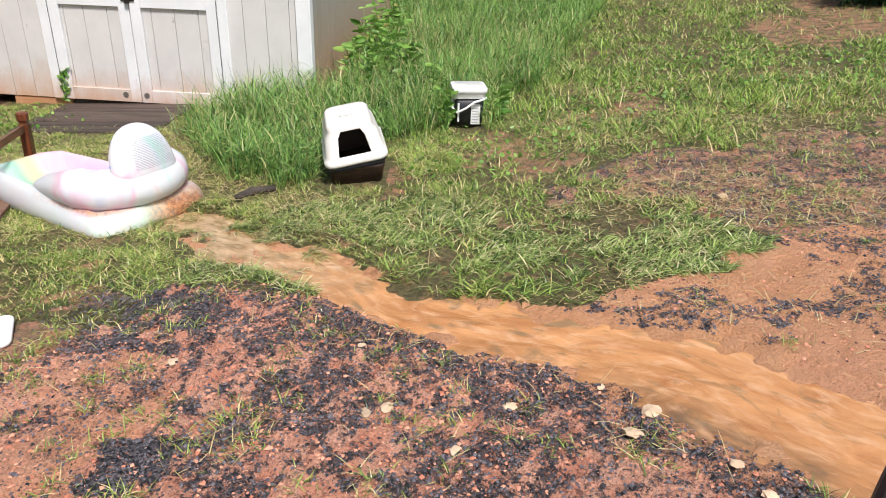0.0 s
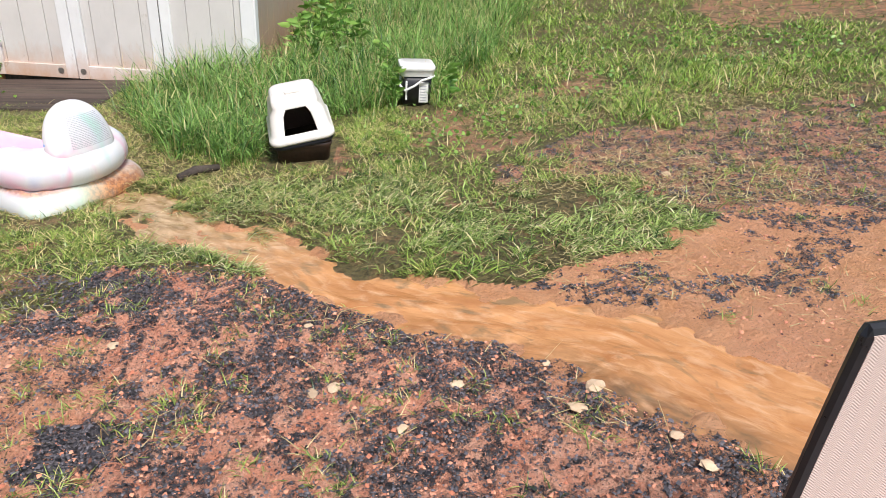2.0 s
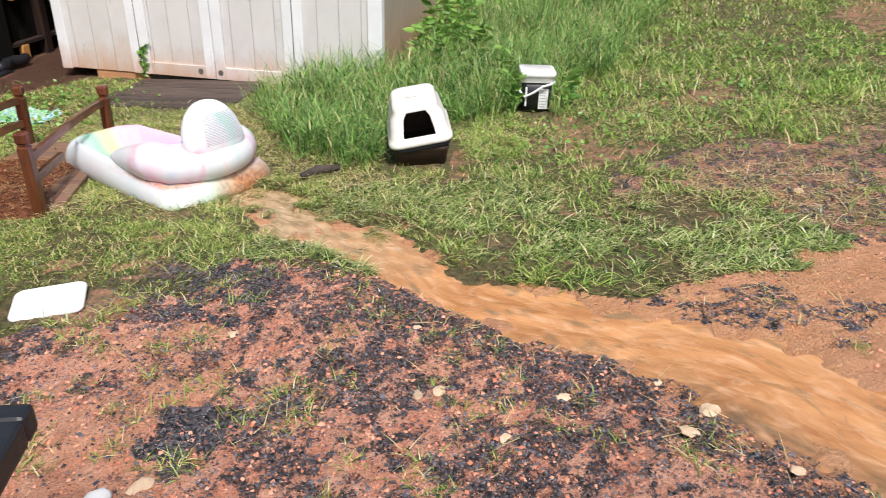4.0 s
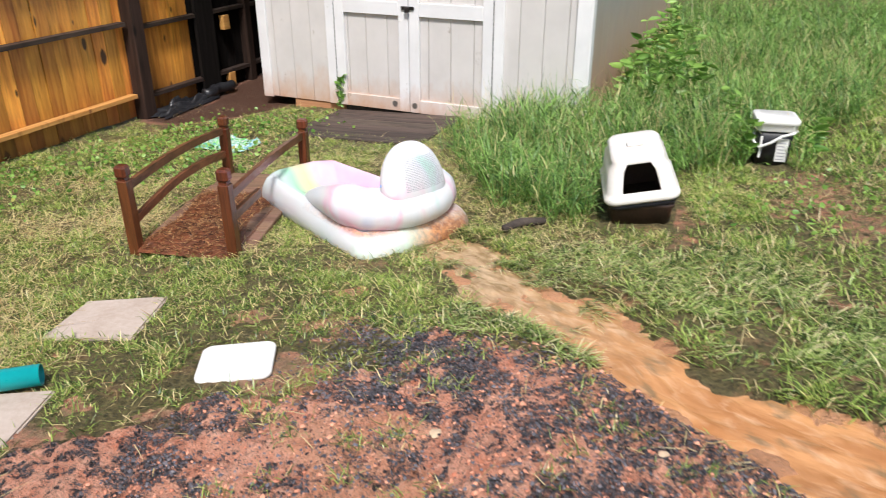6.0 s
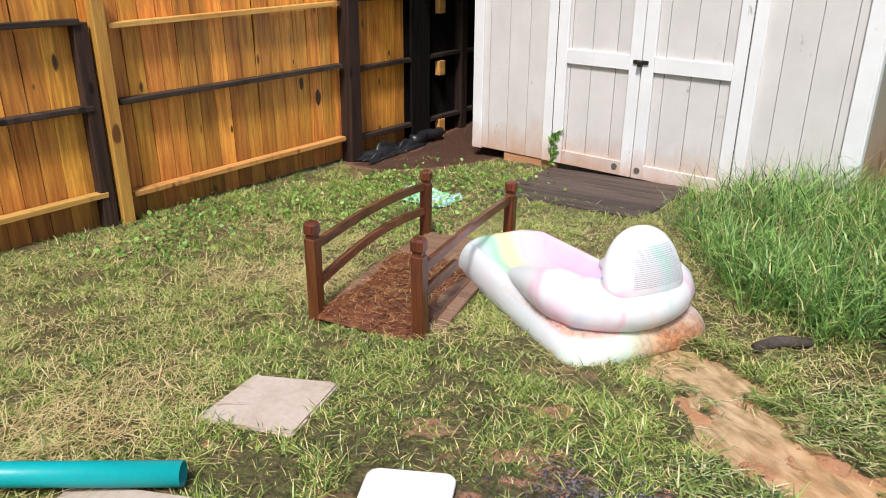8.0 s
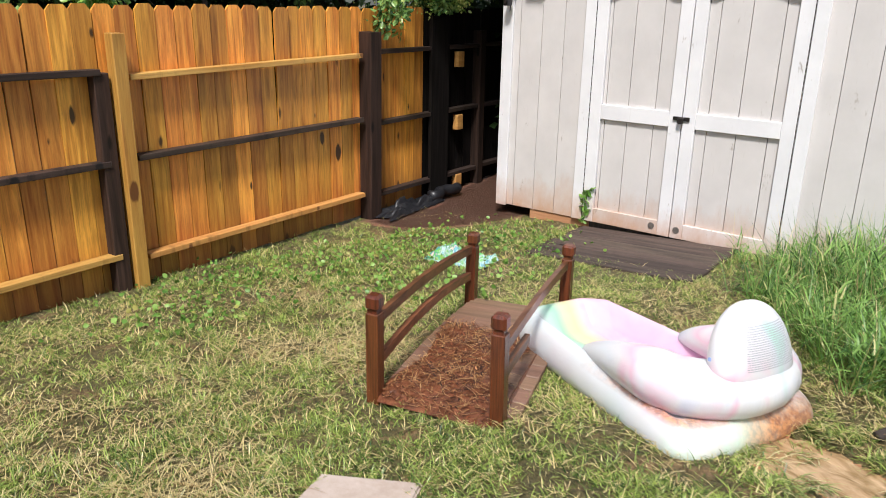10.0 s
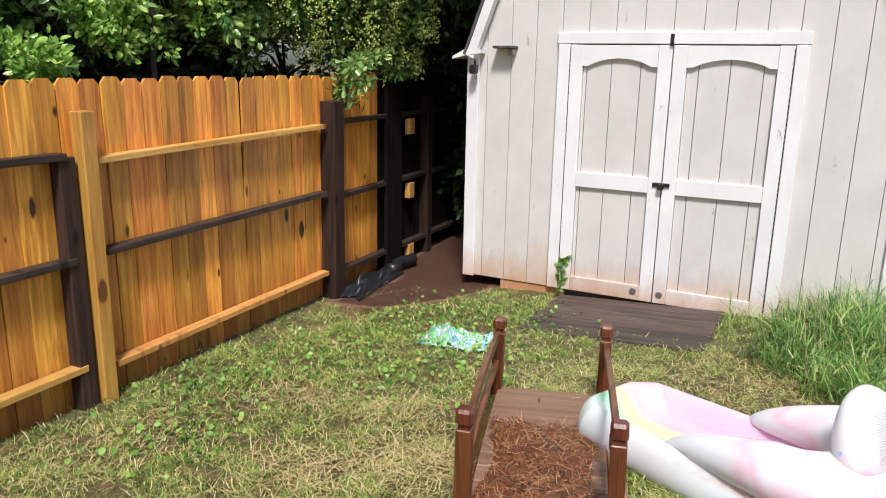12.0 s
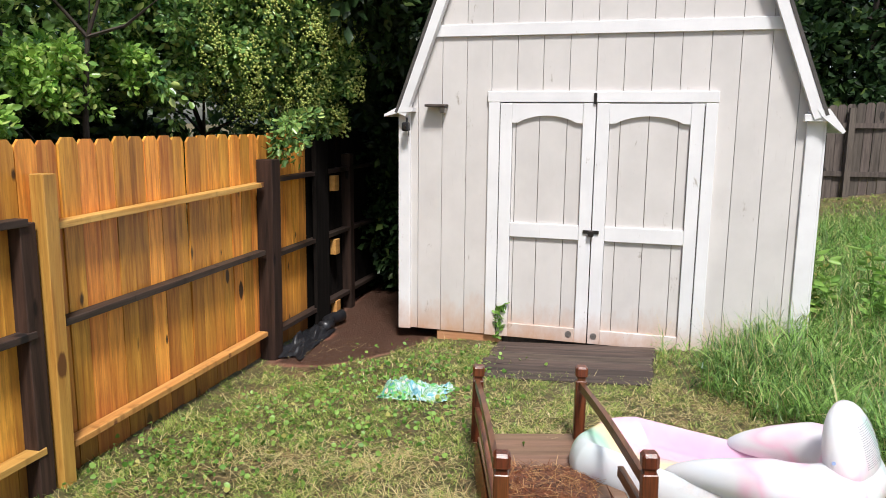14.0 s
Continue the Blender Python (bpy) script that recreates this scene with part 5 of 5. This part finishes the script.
# ---- stones and sticks ----
def stone(x, y, s, flat=0.38):
    bm = bmesh.new()
    bmesh.ops.create_icosphere(bm, subdivisions=2, radius=1)
    k = rng.uniform(0, 50)
    for v in bm.verts:
        n = noise.noise(v.co * 1.9 + Vector((k, 0, 0))) * 0.38 + rng.normal(0, 0.03)
        v.co = Vector((v.co.x * s * 1.2, v.co.y * s * 0.9, v.co.z * s * flat)) * (1 + n)
    ob = part("stone", bm, STONE)
    ob.matrix_basis = pose(x, y, gz(x, y) + s * flat * 0.35, 0, 0, rng.uniform(0, 360))
    return tagged(ob, "pale tan stone half set in red clay", "stone", "stones in the clay")


for x, y, s in ((-0.24, 2.01, 0.036), (-0.17, 2.0, 0.024), (0.24, 1.98, 0.022), (0.60, 1.80, 0.026), (0.68, 1.90, 0.030), (0.55, 2.06, 0.015), (0.76, 1.93, 0.016), (0.25, 2.2, 0.012), (-0.30, 2.42, 0.02), (0.9, 1.5, 0.022), (0.85, 1.62, 0.02), (-0.97, 1.5, 0.035), (-1.02, 2.35, 0.02), (0.06, 1.75, 0.02), (1.55, 3.9, 0.03)):
    stone(x, y, s)


def make_white_rock():
    bm = tube([(-0.05, 0, 0.02), (-0.035, 0, 0.024), (0, 0.004, 0.026), (0.035, 0.002, 0.024), (0.05, 0, 0.02)], [0.008, 0.026, 0.032, 0.026, 0.008], 14)
    ob = part("white_rock", bm, WHITE, smooth=True)
    ob.matrix_basis = pose(-1.07, 1.42, gz(-1.07, 1.42), 0, 0, 62)
    tagged(ob, "smooth rounded white rock lying on washed clay", "stone")


make_white_rock()


def make_log():
    pts = [(-1.30, 4.27, gz(-1.3, 4.27) + 0.025), (-1.22, 4.36, gz(-1.2, 4.36) + 0.035), (-1.10, 4.45, gz(-1.1, 4.45) + 0.03)]
    ob = part("dead_branch", tube(pts, [0.022, 0.028, 0.02], 9), BARK, smooth=True)
    tagged(ob, "short dark wet branch beside the water", "branch")


make_log()


# ---- plants ----
def make_weed(x, y, h, n):
    """A broad-leaved weed: a few stems with pairs of leaves."""
    w = thing("broad_leaf_weed", pose(x, y, gz(x, y)), "tall bright green broad-leaved weed in long grass", "weed", "weeds by the shed")
    P, D = [], []
    for k in range(n):
        a = rng.uniform(0, 2 * math.pi)
        lean, hh = rng.uniform(0.05, 0.28), h * rng.uniform(0.65, 1.0)
        pts = [(math.cos(a) * lean * hh * (t / 6) ** 1.5, math.sin(a) * lean * hh * (t / 6) ** 1.5, hh * t / 6 - 0.02) for t in range(7)]
        part("stem", tube(pts, [0.007 - 0.0007 * t for t in range(7)], 6), WEEDLEAF, w)
        for t in range(2, 7):
            for q in range(2):
                b = rng.uniform(0, 2 * math.pi)
                P.append(pts[t])
                D.append((math.cos(b), math.sin(b), rng.uniform(-0.25, 0.5)))
    leaves("foliage", np.array(P), np.array(D), 0.115 if h > 0.5 else 0.085, 0.19, WEEDLEAF, w)


for x, y, h, n in ((-0.62, 7.35, 0.95, 6), (-0.40, 7.0, 0.7, 4), (-0.15, 6.3, 0.45, 4), (-0.02, 5.75, 0.34, 3), (0.42, 5.9, 0.3, 3), (-0.75, 6.9, 0.6, 3), (-0.98, 7.45, 0.55, 5), (-0.9, 8.1, 0.7, 6), (-0.85, 8.8, 0.6, 5), (-0.75, 9.5, 0.7, 5)):
    make_weed(x, y, h, n)


def make_vine():
    v = thing("climbing_vine", on_shed(0.90, -0.05, -0.40), "small green vine climbing the door jamb", "vine")
    pts = [(0.0, 0, -0.02), (0.01, 0, 0.08), (-0.01, 0, 0.18), (0.02, 0, 0.26), (0.06, -0.01, 0.30)]
    part("stem", tube(pts, 0.004, 6), WEEDLEAF, v)
    t = rng.random(34)
    P = np.stack([np.interp(t, np.linspace(0, 1, 5), [p[0] for p in pts]), np.full(34, -0.005), np.interp(t, np.linspace(0, 1, 5), [p[2] for p in pts])], 1)
    leaves("foliage", P, rng.normal(0, 1, (34, 3)) * np.array([1, 0.4, 1]), 0.055, 0.35, WEEDLEAF, v)


make_vine()


def stems(tree, points, r0, n=5, up=2.2):
    """Leaning trunks with limbs."""
    for x, y in points:
        z = gz(x, y)
        a = rng.uniform(0, 6.28)
        pts = [(x + math.cos(a) * 0.12 * k + rng.normal(0, 0.04), y + math.sin(a) * 0.12 * k + rng.normal(0, 0.04), z - 0.1 + up * k / n) for k in range(n + 1)]
        part("trunk", tube(pts, [r0 * (1 - 0.7 * k / n) for k in range(n + 1)], 7), BARK, tree)
        for k in range(2, n + 1):
            for q in range(3):
                p = Vector(pts[k])
                d = Vector((rng.normal(0, 1), rng.normal(0, 1), rng.uniform(0.1, 1.0))).normalized()
                part("limb", tube([p, p + d * 0.4, p + d * 0.75 + Vector((0, 0, rng.uniform(-0.15, 0.2)))], [r0 * 0.3, r0 * 0.2, r0 * 0.06], 5), BARK, tree)


def make_shrub(name, label, boxes, per, size, spread, wide, material, trunks, r0, up, category="shrub"):
    t = thing(name, Matrix.Identity(4), label, category)
    stems(t, trunks, r0, 5, up)
    P, D = foliage(boxes, per, size, spread)
    leaves("crown", P, D, size, wide, material, t, material is not DARKLEAF)
    return t


make_shrub("privet_shrub", "dense dark green evergreen shrub leaning over the fence", [((-6.9, 5.3, 2.6), (0.8, 1.9, 1.15), 300), ((-6.5, 6.5, 2.6), (0.7, 1.1, 1.2), 260), ((-7.2, 3.4, 1.6), (0.7, 1.1, 0.5), 70)], 66, 0.062, 0.15, 0.27, HOLLY, [(-7.0, 4.2), (-6.8, 5.6), (-7.3, 3.2), (-6.9, 4.6)], 0.05, 2.6)
make_shrub("privet_shrub", "bright green young shrub shoots above the fence", [((-6.35, 5.15, 1.72), (0.22, 0.40, 0.24), 32), ((-6.3, 4.35, 1.42), (0.2, 0.28, 0.12), 16), ((-6.3, 5.9, 1.75), (0.2, 0.3, 0.2), 9)], 52, 0.052, 0.11, 0.28, FRESHLEAF, [(-6.5, 4.7)], 0.03, 1.8)
DROOP = make_shrub("privet_shrub", "drooping evergreen shrub with yellow-green berries over the gap", [((-5.85, 7.0, 2.5), (0.6, 0.8, 0.85), 250), ((-5.6, 7.6, 2.0), (0.5, 0.5, 0.75), 130), ((-5.5, 8.2, 2.7), (0.9, 0.9, 1.0), 200), ((-5.45, 6.62, 1.36), (0.12, 0.14, 0.22), 6)], 66, 0.055, 0.14, 0.27, HOLLY, [(-6.1, 7.4)], 0.06, 2.4)


def berries(parent, boxes, per):
    """Clusters of small berries on drooping sprays."""
    P = []
    for (cx, cy, cz), (rx, ry, rz), n in boxes:
        c = rng.normal(0, 1, (n, 3))
        c *= (1.0 / np.linalg.norm(c, axis=1))[:, None]
        c = c * np.array([rx, ry, rz]) + np.array([cx, cy, cz])
        t = rng.random((n, per))
        P.append((c[:, None, :] + np.stack([t * 0.05, t * -0.05, t * -0.22], -1) + rng.normal(0, 0.022, (n, per, 3))).reshape(-1, 3))
    P = np.concatenate(P)
    o = np.array([(1, 0, 0), (0, 1, 0), (-1, 0, 0), (0, -1, 0), (0, 0, 1), (0, 0, -1)], float)
    r = rng.uniform(0.008, 0.013, len(P))
    V = (P[:, None, :] + o[None] * r[:, None, None]).reshape(-1, 3)
    q = np.array([(0, 1, 4), (1, 2, 4), (2, 3, 4), (3, 0, 4), (1, 0, 5), (2, 1, 5), (3, 2, 5), (0, 3, 5)])
    ob = new("fruit", raw_mesh("fruit", V, [(np.arange(len(P))[:, None, None] * 6 + q[None]).reshape(-1, 3)], BERRY, True))
    ob.parent = parent
    tagged(ob, "small yellow-green berries in clusters", kind="stuff")


berries(DROOP, [((-5.8, 6.95, 2.35), (0.64, 0.82, 0.8), 290), ((-5.55, 7.4, 2.1), (0.5, 0.5, 0.7), 90)], 22)
# boxes near x -5 add unseen clumps that shut light out of the gap
make_shrub("hedge_tree", "dark dense trees behind the shed and fence, with added clumps that darken the gap", [((-6.5, 11.0, 2.3), (2.2, 1.3, 2.8), 420), ((-8.6, 6.0, 2.4), (0.8, 4.5, 2.6), 420), ((-5.0, 9.6, 3.0), (1.5, 1.9, 1.0), 420), ((-4.95, 10.0, 0.7), (0.65, 0.6, 1.6), 330), ((-5.0, 8.9, 2.35), (0.75, 1.5, 0.45), 300), ((-4.95, 9.2, 0.8), (0.46, 0.3, 1.5), 300), ((-5.05, 7.7, 2.85), (0.5, 0.9, 0.4), 170), ((-8.3, 2.0, 2.8), (0.8, 2.5, 2.0), 160), ((-7.4, 5.0, 1.0), (0.6, 4.0, 0.9), 260), ((-7.8, 5.8, 1.7), (0.4, 1.8, 0.9), 220)], 52, 0.12, 0.3, 0.28, DARKLEAF, [(-6.2, 10.8), (-8.4, 7.0), (-8.4, 4.0)], 0.1, 3.4, "tree")
make_shrub("broadleaf_tree", "dark leafy trees beyond the back fence", [((4.0, 17.6, 3.2), (4.5, 1.3, 3.2), 520), ((-0.5, 18.5, 3.4), (3.0, 1.2, 3.2), 260), ((8.5, 13.5, 2.4), (1.6, 2.6, 2.6), 260)], 50, 0.2, 0.45, 0.3, DARKLEAF, [(2.2, 17.6), (5.0, 17.8), (8.5, 13.0)], 0.14, 4.0, "tree")
make_shrub("low_shrub", "dark low shrub at the lawn's far edge", [((5.75, 10.0, 0.85), (0.8, 0.5, 0.55), 110)], 60, 0.1, 0.2, 0.28, DARKLEAF, [(5.75, 10.0)], 0.04, 0.9)


# ---- grass ----
def clear_of(x, y):
    """Keeps blades off slabs, lid, bridge deck, float, ramp and shed."""
    ok = np.ones(len(x), bool)
    for poly in ([(-2.92, 2.58), (-2.57, 2.7), (-2.68, 3.06), (-3.0, 2.91)], [(-2.81, 1.74), (-2.43, 1.88), (-2.54, 2.22), (-2.93, 2.07)], [(-2.17, 2.36), (-1.70, 2.5), (-1.74, 2.8), (-2.2, 2.7)],
                 [(-3.2, 3.5), (-2.64, 3.58), (-2.9, 5.0), (-3.52, 4.9)], [(-1.86, 3.82), (-1.56, 4.36), (-2.55, 4.92), (-2.95, 4.42)], [(-3.65, 7.2), (-2.38, 7.0), (-2.44, 6.12), (-3.72, 6.24)],
                 [(-4.62, 7.15), (-1.24, 6.85), (-0.85, 11.2), (-4.2, 11.5)], [(-0.86, 4.40), (-0.33, 4.48), (-0.36, 5.06), (-0.88, 5.02)], [(0.0, 5.6), (0.3, 5.6), (0.28, 6.0), (0.02, 6.0)]):
        ok &= ~inside(poly, x, y)
    return ok & (x > fence_x(y) - 0.03)


def lawn_keep(x, y):
    return cover(x, y) * clear_of(x, y) * (0.4 + 0.6 * (fbm(x, y, 2.2) > 0.42)) * (0.2 + 0.8 * (fbm(x + 2, y + 6, 8.0) > 0.46))


U = rng.uniform
# mown lawn: tangled, mostly lying blades
x, y = scatter(-5.9, 0.2, 1.2, 7.3, 680000, lambda x, y: lawn_keep(x, y) * np.clip(1.25 - 0.09 * np.hypot(x + 1, y), 0.55, 1))
n = len(x)
tuft = fbm(x + 20, y, 4.0)
blades("lawn_grass", x, y, (0.025 + 0.06 * rng.random(n) ** 1.6) * (0.5 + 1.0 * tuft), 0.003 + 0.0034 * rng.random(n), U(5, 75, n), U(-25, 30, n), LAWN, "short patchy mown lawn, green and straw mixed", levels=2)
x, y = scatter(-0.3, 7.5, 2.6, 15.0, 420000, lambda x, y: lawn_keep(x, y) * np.clip(1.3 - 0.085 * np.hypot(x, y), 0.22, 1))
n = len(x)
tuft = fbm(x + 20, y, 2.0)
far = np.hypot(x, y) / 5.0
blades("lawn_grass", x, y, (0.03 + 0.08 * rng.random(n) ** 1.5) * (0.5 + 1.3 * tuft), (0.0045 + 0.003 * rng.random(n)) * np.clip(far, 1, 2.5), U(5, 75, n), U(-25, 30, n), SLOPEG, "ragged grass on the slope with bare clay between", levels=2)
x, y = scatter(-2.4, 3.0, 4.4, 13.6, 130000, lambda x, y: soft_in(HIGH, x, y, 0.7, 1.3) * clear_of(x, y) * np.clip(1.35 - 0.09 * np.hypot(x, y), 0.25, 1))
n = len(x)
top = (0.10 + 0.22 * rng.random(n)) * (0.35 + 1.1 * fbm(x, y, 1.8))
blades("tall_grass", x, y, U(0.10, 0.24, n) * (0.5 + 0.9 * fbm(x, y, 1.8)), U(0.005, 0.011, n), U(20, 82, n), U(-60, 30, n), TALL, "long uncut green grass beside the shed", levels=3, zed=ground_z(x, y) + top * rng.random(n) ** 0.8)
k = rng.random(n) < 0.3
blades("tall_grass", x[k], y[k], top[k] * 1.5 + 0.05, U(0.004, 0.008, k.sum()), U(60, 88, k.sum()), U(0, 70, k.sum()), TALL, "long uncut green grass stems beside the shed", levels=3)
# the lawn goes on behind the walk
x, y = scatter(-5.9, 4.5, -3.0, 1.25, 70000, lambda x, y: cover(x, y) * clear_of(x, y))
n = len(x)
blades("lawn_grass", x, y, U(0.04, 0.10, n), U(0.006, 0.012, n), U(5, 75, n), U(-25, 30, n), LAWN, "short worn lawn beside the bare clay", levels=2)
# thin seed stalks above it
x, y = scatter(-2.4, 2.0, 4.5, 9.5, 2600, lambda x, y: soft_in(HIGH, x, y, 0.7, 1.3) * clear_of(x, y))
n = len(x)
blades("seed_stalks", x, y, U(0.3, 0.6, n), np.full(n, 0.003), U(70, 88, n), U(20, 70, n), STRAW, "thin pale seed stalks above long grass", levels=4)
x, y = scatter(0.2, 6.5, 4.6, 14.0, 60000, lambda x, y: cover(x, y) * clear_of(x, y) * (fbm(x + 3, y - 5, 1.1) > 0.5) * (fbm(x, y, 4.5) > 0.45) * np.clip(1.3 - 0.08 * np.hypot(x, y), 0.25, 1))
n = len(x)
blades("rough_grass", x, y, 0.08 + 0.15 * rng.random(n), 0.005 + 0.006 * rng.random(n), U(35, 85, n), U(-30, 40, n), SLOPEG, "rough uncut clumps of grass on the slope", levels=3)
# grass combed flat by the water
x, y = scatter(-1.4, 1.8, 2.8, 4.6, 46000, lambda x, y: (soft_in(ISLAND, x, y, 0.3) | soft_in(TUFT, x, y, 0.06)) * (fbm(x, y + 7, 3.2) > 0.40) * (0.25 + 0.75 * (fbm(x, y, 9.0) > 0.46)) * (stream_dist(x, y) > 0.9))
n = len(x)
blades("flattened_grass", x, y, 0.035 + 0.075 * rng.random(n), 0.004 + 0.005 * rng.random(n), U(5, 65, n), U(-35, 20, n), FLATG, "flattened wet grass along the stream", lift=0.006, levels=3, aim=rng.normal(-0.5, 1.3, n))
# blades that stand in the shallow head of the stream
x, y = scatter(-2.0, -0.4, 3.0, 4.5, 9000, lambda x, y: (np.abs(stream_dist(x, y) - 0.75) < 0.6) * (fbm(x, y, 6.0) > 0.5))
n = len(x)
blades("flattened_grass", x, y, U(0.04, 0.10, n), U(0.003, 0.006, n), U(15, 60, n), U(-25, 10, n), FLATG, "grass drowned in shallow muddy water", lift=0.02, levels=3, aim=rng.normal(-0.6, 0.6, n))
# dry clippings
x, y = scatter(-5.5, 3.4, 1.6, 7.0, 60000, lambda x, y: np.clip(cover(x, y) + 0.12 + 0.6 * inside(CRUMB, x, y), 0, 1) * clear_of(x, y) * (0.12 + 0.88 * (fbm(x - 4, y, 1.3) > 0.5)) * (stream_dist(x, y) > 1.1) * ~inside(HIGH, x, y))
n = len(x)
blades("straw_clippings", x, y, 0.04 + 0.09 * rng.random(n), 0.0025 + 0.002 * rng.random(n), U(0, 28, n), U(-22, 8, n), STRAW, "dry straw-coloured clippings on the lawn", lift=0.018, levels=2, category="straw")
# raked piles of dry straw
sx, sy = np.array([-3.45, -3.15, -3.7, -4.1, -3.95, -3.2, -4.6, -3.45]), np.array([2.35, 2.2, 4.0, 3.7, 4.5, 2.6, 4.4, 3.9])
k = rng.integers(0, 8, 2800)
x, y = sx[k] + rng.normal(0, 0.2, 2800), sy[k] + rng.normal(0, 0.15, 2800)
ok = clear_of(x, y)
x, y = x[ok], y[ok]
n = len(x)
blades("straw_piles", x, y, 0.07 + 0.13 * rng.random(n), 0.0025 + 0.002 * rng.random(n), U(0, 30, n), U(-15, 5, n), STRAW, "thin piles of raked dry straw on the lawn", lift=0.022, levels=2, category="straw")
# tufts in the clay
cx, cy = scatter(-1.8, 3.3, 1.2, 5.0, 520, lambda x, y: (soft_in(BARE, x, y, 0.2) | soft_in(CRUMB, x, y, 0.3) | soft_in(RIGHT_CLAY, x, y, 0.1) & (rng.random(len(x)) < 0.3)) * (stream_dist(x, y) > 1.25))
k = rng.integers(0, len(cx), 7000)
x, y = cx[k] + rng.normal(0, 0.03, 7000), cy[k] + rng.normal(0, 0.03, 7000)
blades("grass_tufts", x, y, 0.02 + 0.055 * rng.random(7000), 0.003 + 0.002 * rng.random(7000), U(10, 80, 7000), U(-30, 40, 7000), LAWN, "small grass tufts sprouting through the clay", levels=2)


def crumbs(name, x, y, size, material, label, category, flat=0.7):
    """Small angular bits, half sunk in the ground."""
    n = len(x)
    z = ground_z(x, y)
    o = np.array([(1, 0, 0), (0, 1, 0), (-1, 0, 0), (0, -1, 0), (0, 0, 1), (0, 0, -1)], float)
    V = o[None] * (0.65 + 0.7 * rng.random((n, 6, 3)))
    V = V + rng.normal(0, 0.18, (n, 6, 3))
    a = rng.random(n) * 6.28
    c, s = np.cos(a)[:, None], np.sin(a)[:, None]
    X = V[..., 0] * c - V[..., 1] * s
    Y = V[..., 0] * s + V[..., 1] * c
    V = np.stack([X * size[:, None] + x[:, None], Y * size[:, None] + y[:, None], V[..., 2] * size[:, None] * flat + (z + size * 0.05)[:, None]], -1).reshape(-1, 3)
    V = V.reshape(n, 6, 3)[:, :5].reshape(-1, 3)
    f = np.array([(0, 1, 4), (1, 2, 4), (2, 3, 4), (3, 0, 4)])
    F = (np.arange(n)[:, None, None] * 5 + f[None]).reshape(-1, 3)
    return tagged(new(name, raw_mesh(name, V, [F], material)), label, category, kind="stuff")


x, y = scatter(-2.0, 3.6, 1.0, 5.2, 560000, lambda x, y: grit_mask(x, y) ** 1.25 * 0.55)
crumbs("black_gravel", x, y, 0.0026 + 0.0064 * rng.random(len(x)) ** 2.2, GRIT, "black crushed gravel strewn over the clay", "gravel")
x, y = scatter(-2.0, 3.0, 1.0, 3.6, 120000, lambda x, y: (1 - 0.7 * grit_mask(x, y)) * (soft_in(BARE, x, y, 0.2) | soft_in(RIGHT_CLAY, x, y, 0.2) & (rng.random(len(x)) < 0.3)) * (stream_dist(x, y) > 1.05) * fbm(x, y, 4.0))
crumbs("clay_clods", x, y, 0.0022 + 0.0085 * rng.random(len(x)) ** 7, CLOD, "loose crumbs of red clay", "clay", 0.75)


def clover(name, patches, per, label):
    """Low round leaves in patches."""
    P = []
    for x, y, r in patches:
        q = rng.normal(0, 1, (per, 2)) * np.array([r * 0.8, r * 0.9]) + np.array([x, y])
        P.append(np.column_stack([q, ground_z(q[:, 0], q[:, 1]) + rng.uniform(0.01, 0.07, per)]))
    P = np.concatenate(P)
    D = rng.normal(0, 1, P.shape) * np.array([1, 1, 0.35]) + np.array([0, 0, 0.15])
    ob = leaves(name, P, D, 0.03, 0.40, WEEDLEAF)
    return tagged(ob, label, "clover", kind="stuff")


clover("clover", [(0.15, 4.85, 0.3), (0.75, 5.2, 0.3), (2.2, 7.6, 0.4), (2.7, 7.7, 0.4), (3.2, 7.6, 0.4), (3.8, 7.3, 0.4), (2.9, 6.4, 0.25), (1.6, 6.6, 0.3), (3.4, 4.3, 0.25), (-0.5, 6.6, 0.4), (0.8, 8.5, 0.6), (1.2, 6.0, 0.5), (2.0, 5.6, 0.5), (3.6, 6.4, 0.6)], 130, "low round-leaved clover patches")
clover("lawn_weeds", [(-5.15, 4.5, 0.3), (-4.85, 5.3, 0.35), (-4.55, 5.95, 0.3), (-4.95, 3.8, 0.3), (-4.3, 4.9, 0.4), (-4.0, 6.3, 0.3), (-3.9, 5.3, 0.35)], 230, "low broad-leaved weeds among the mown grass")
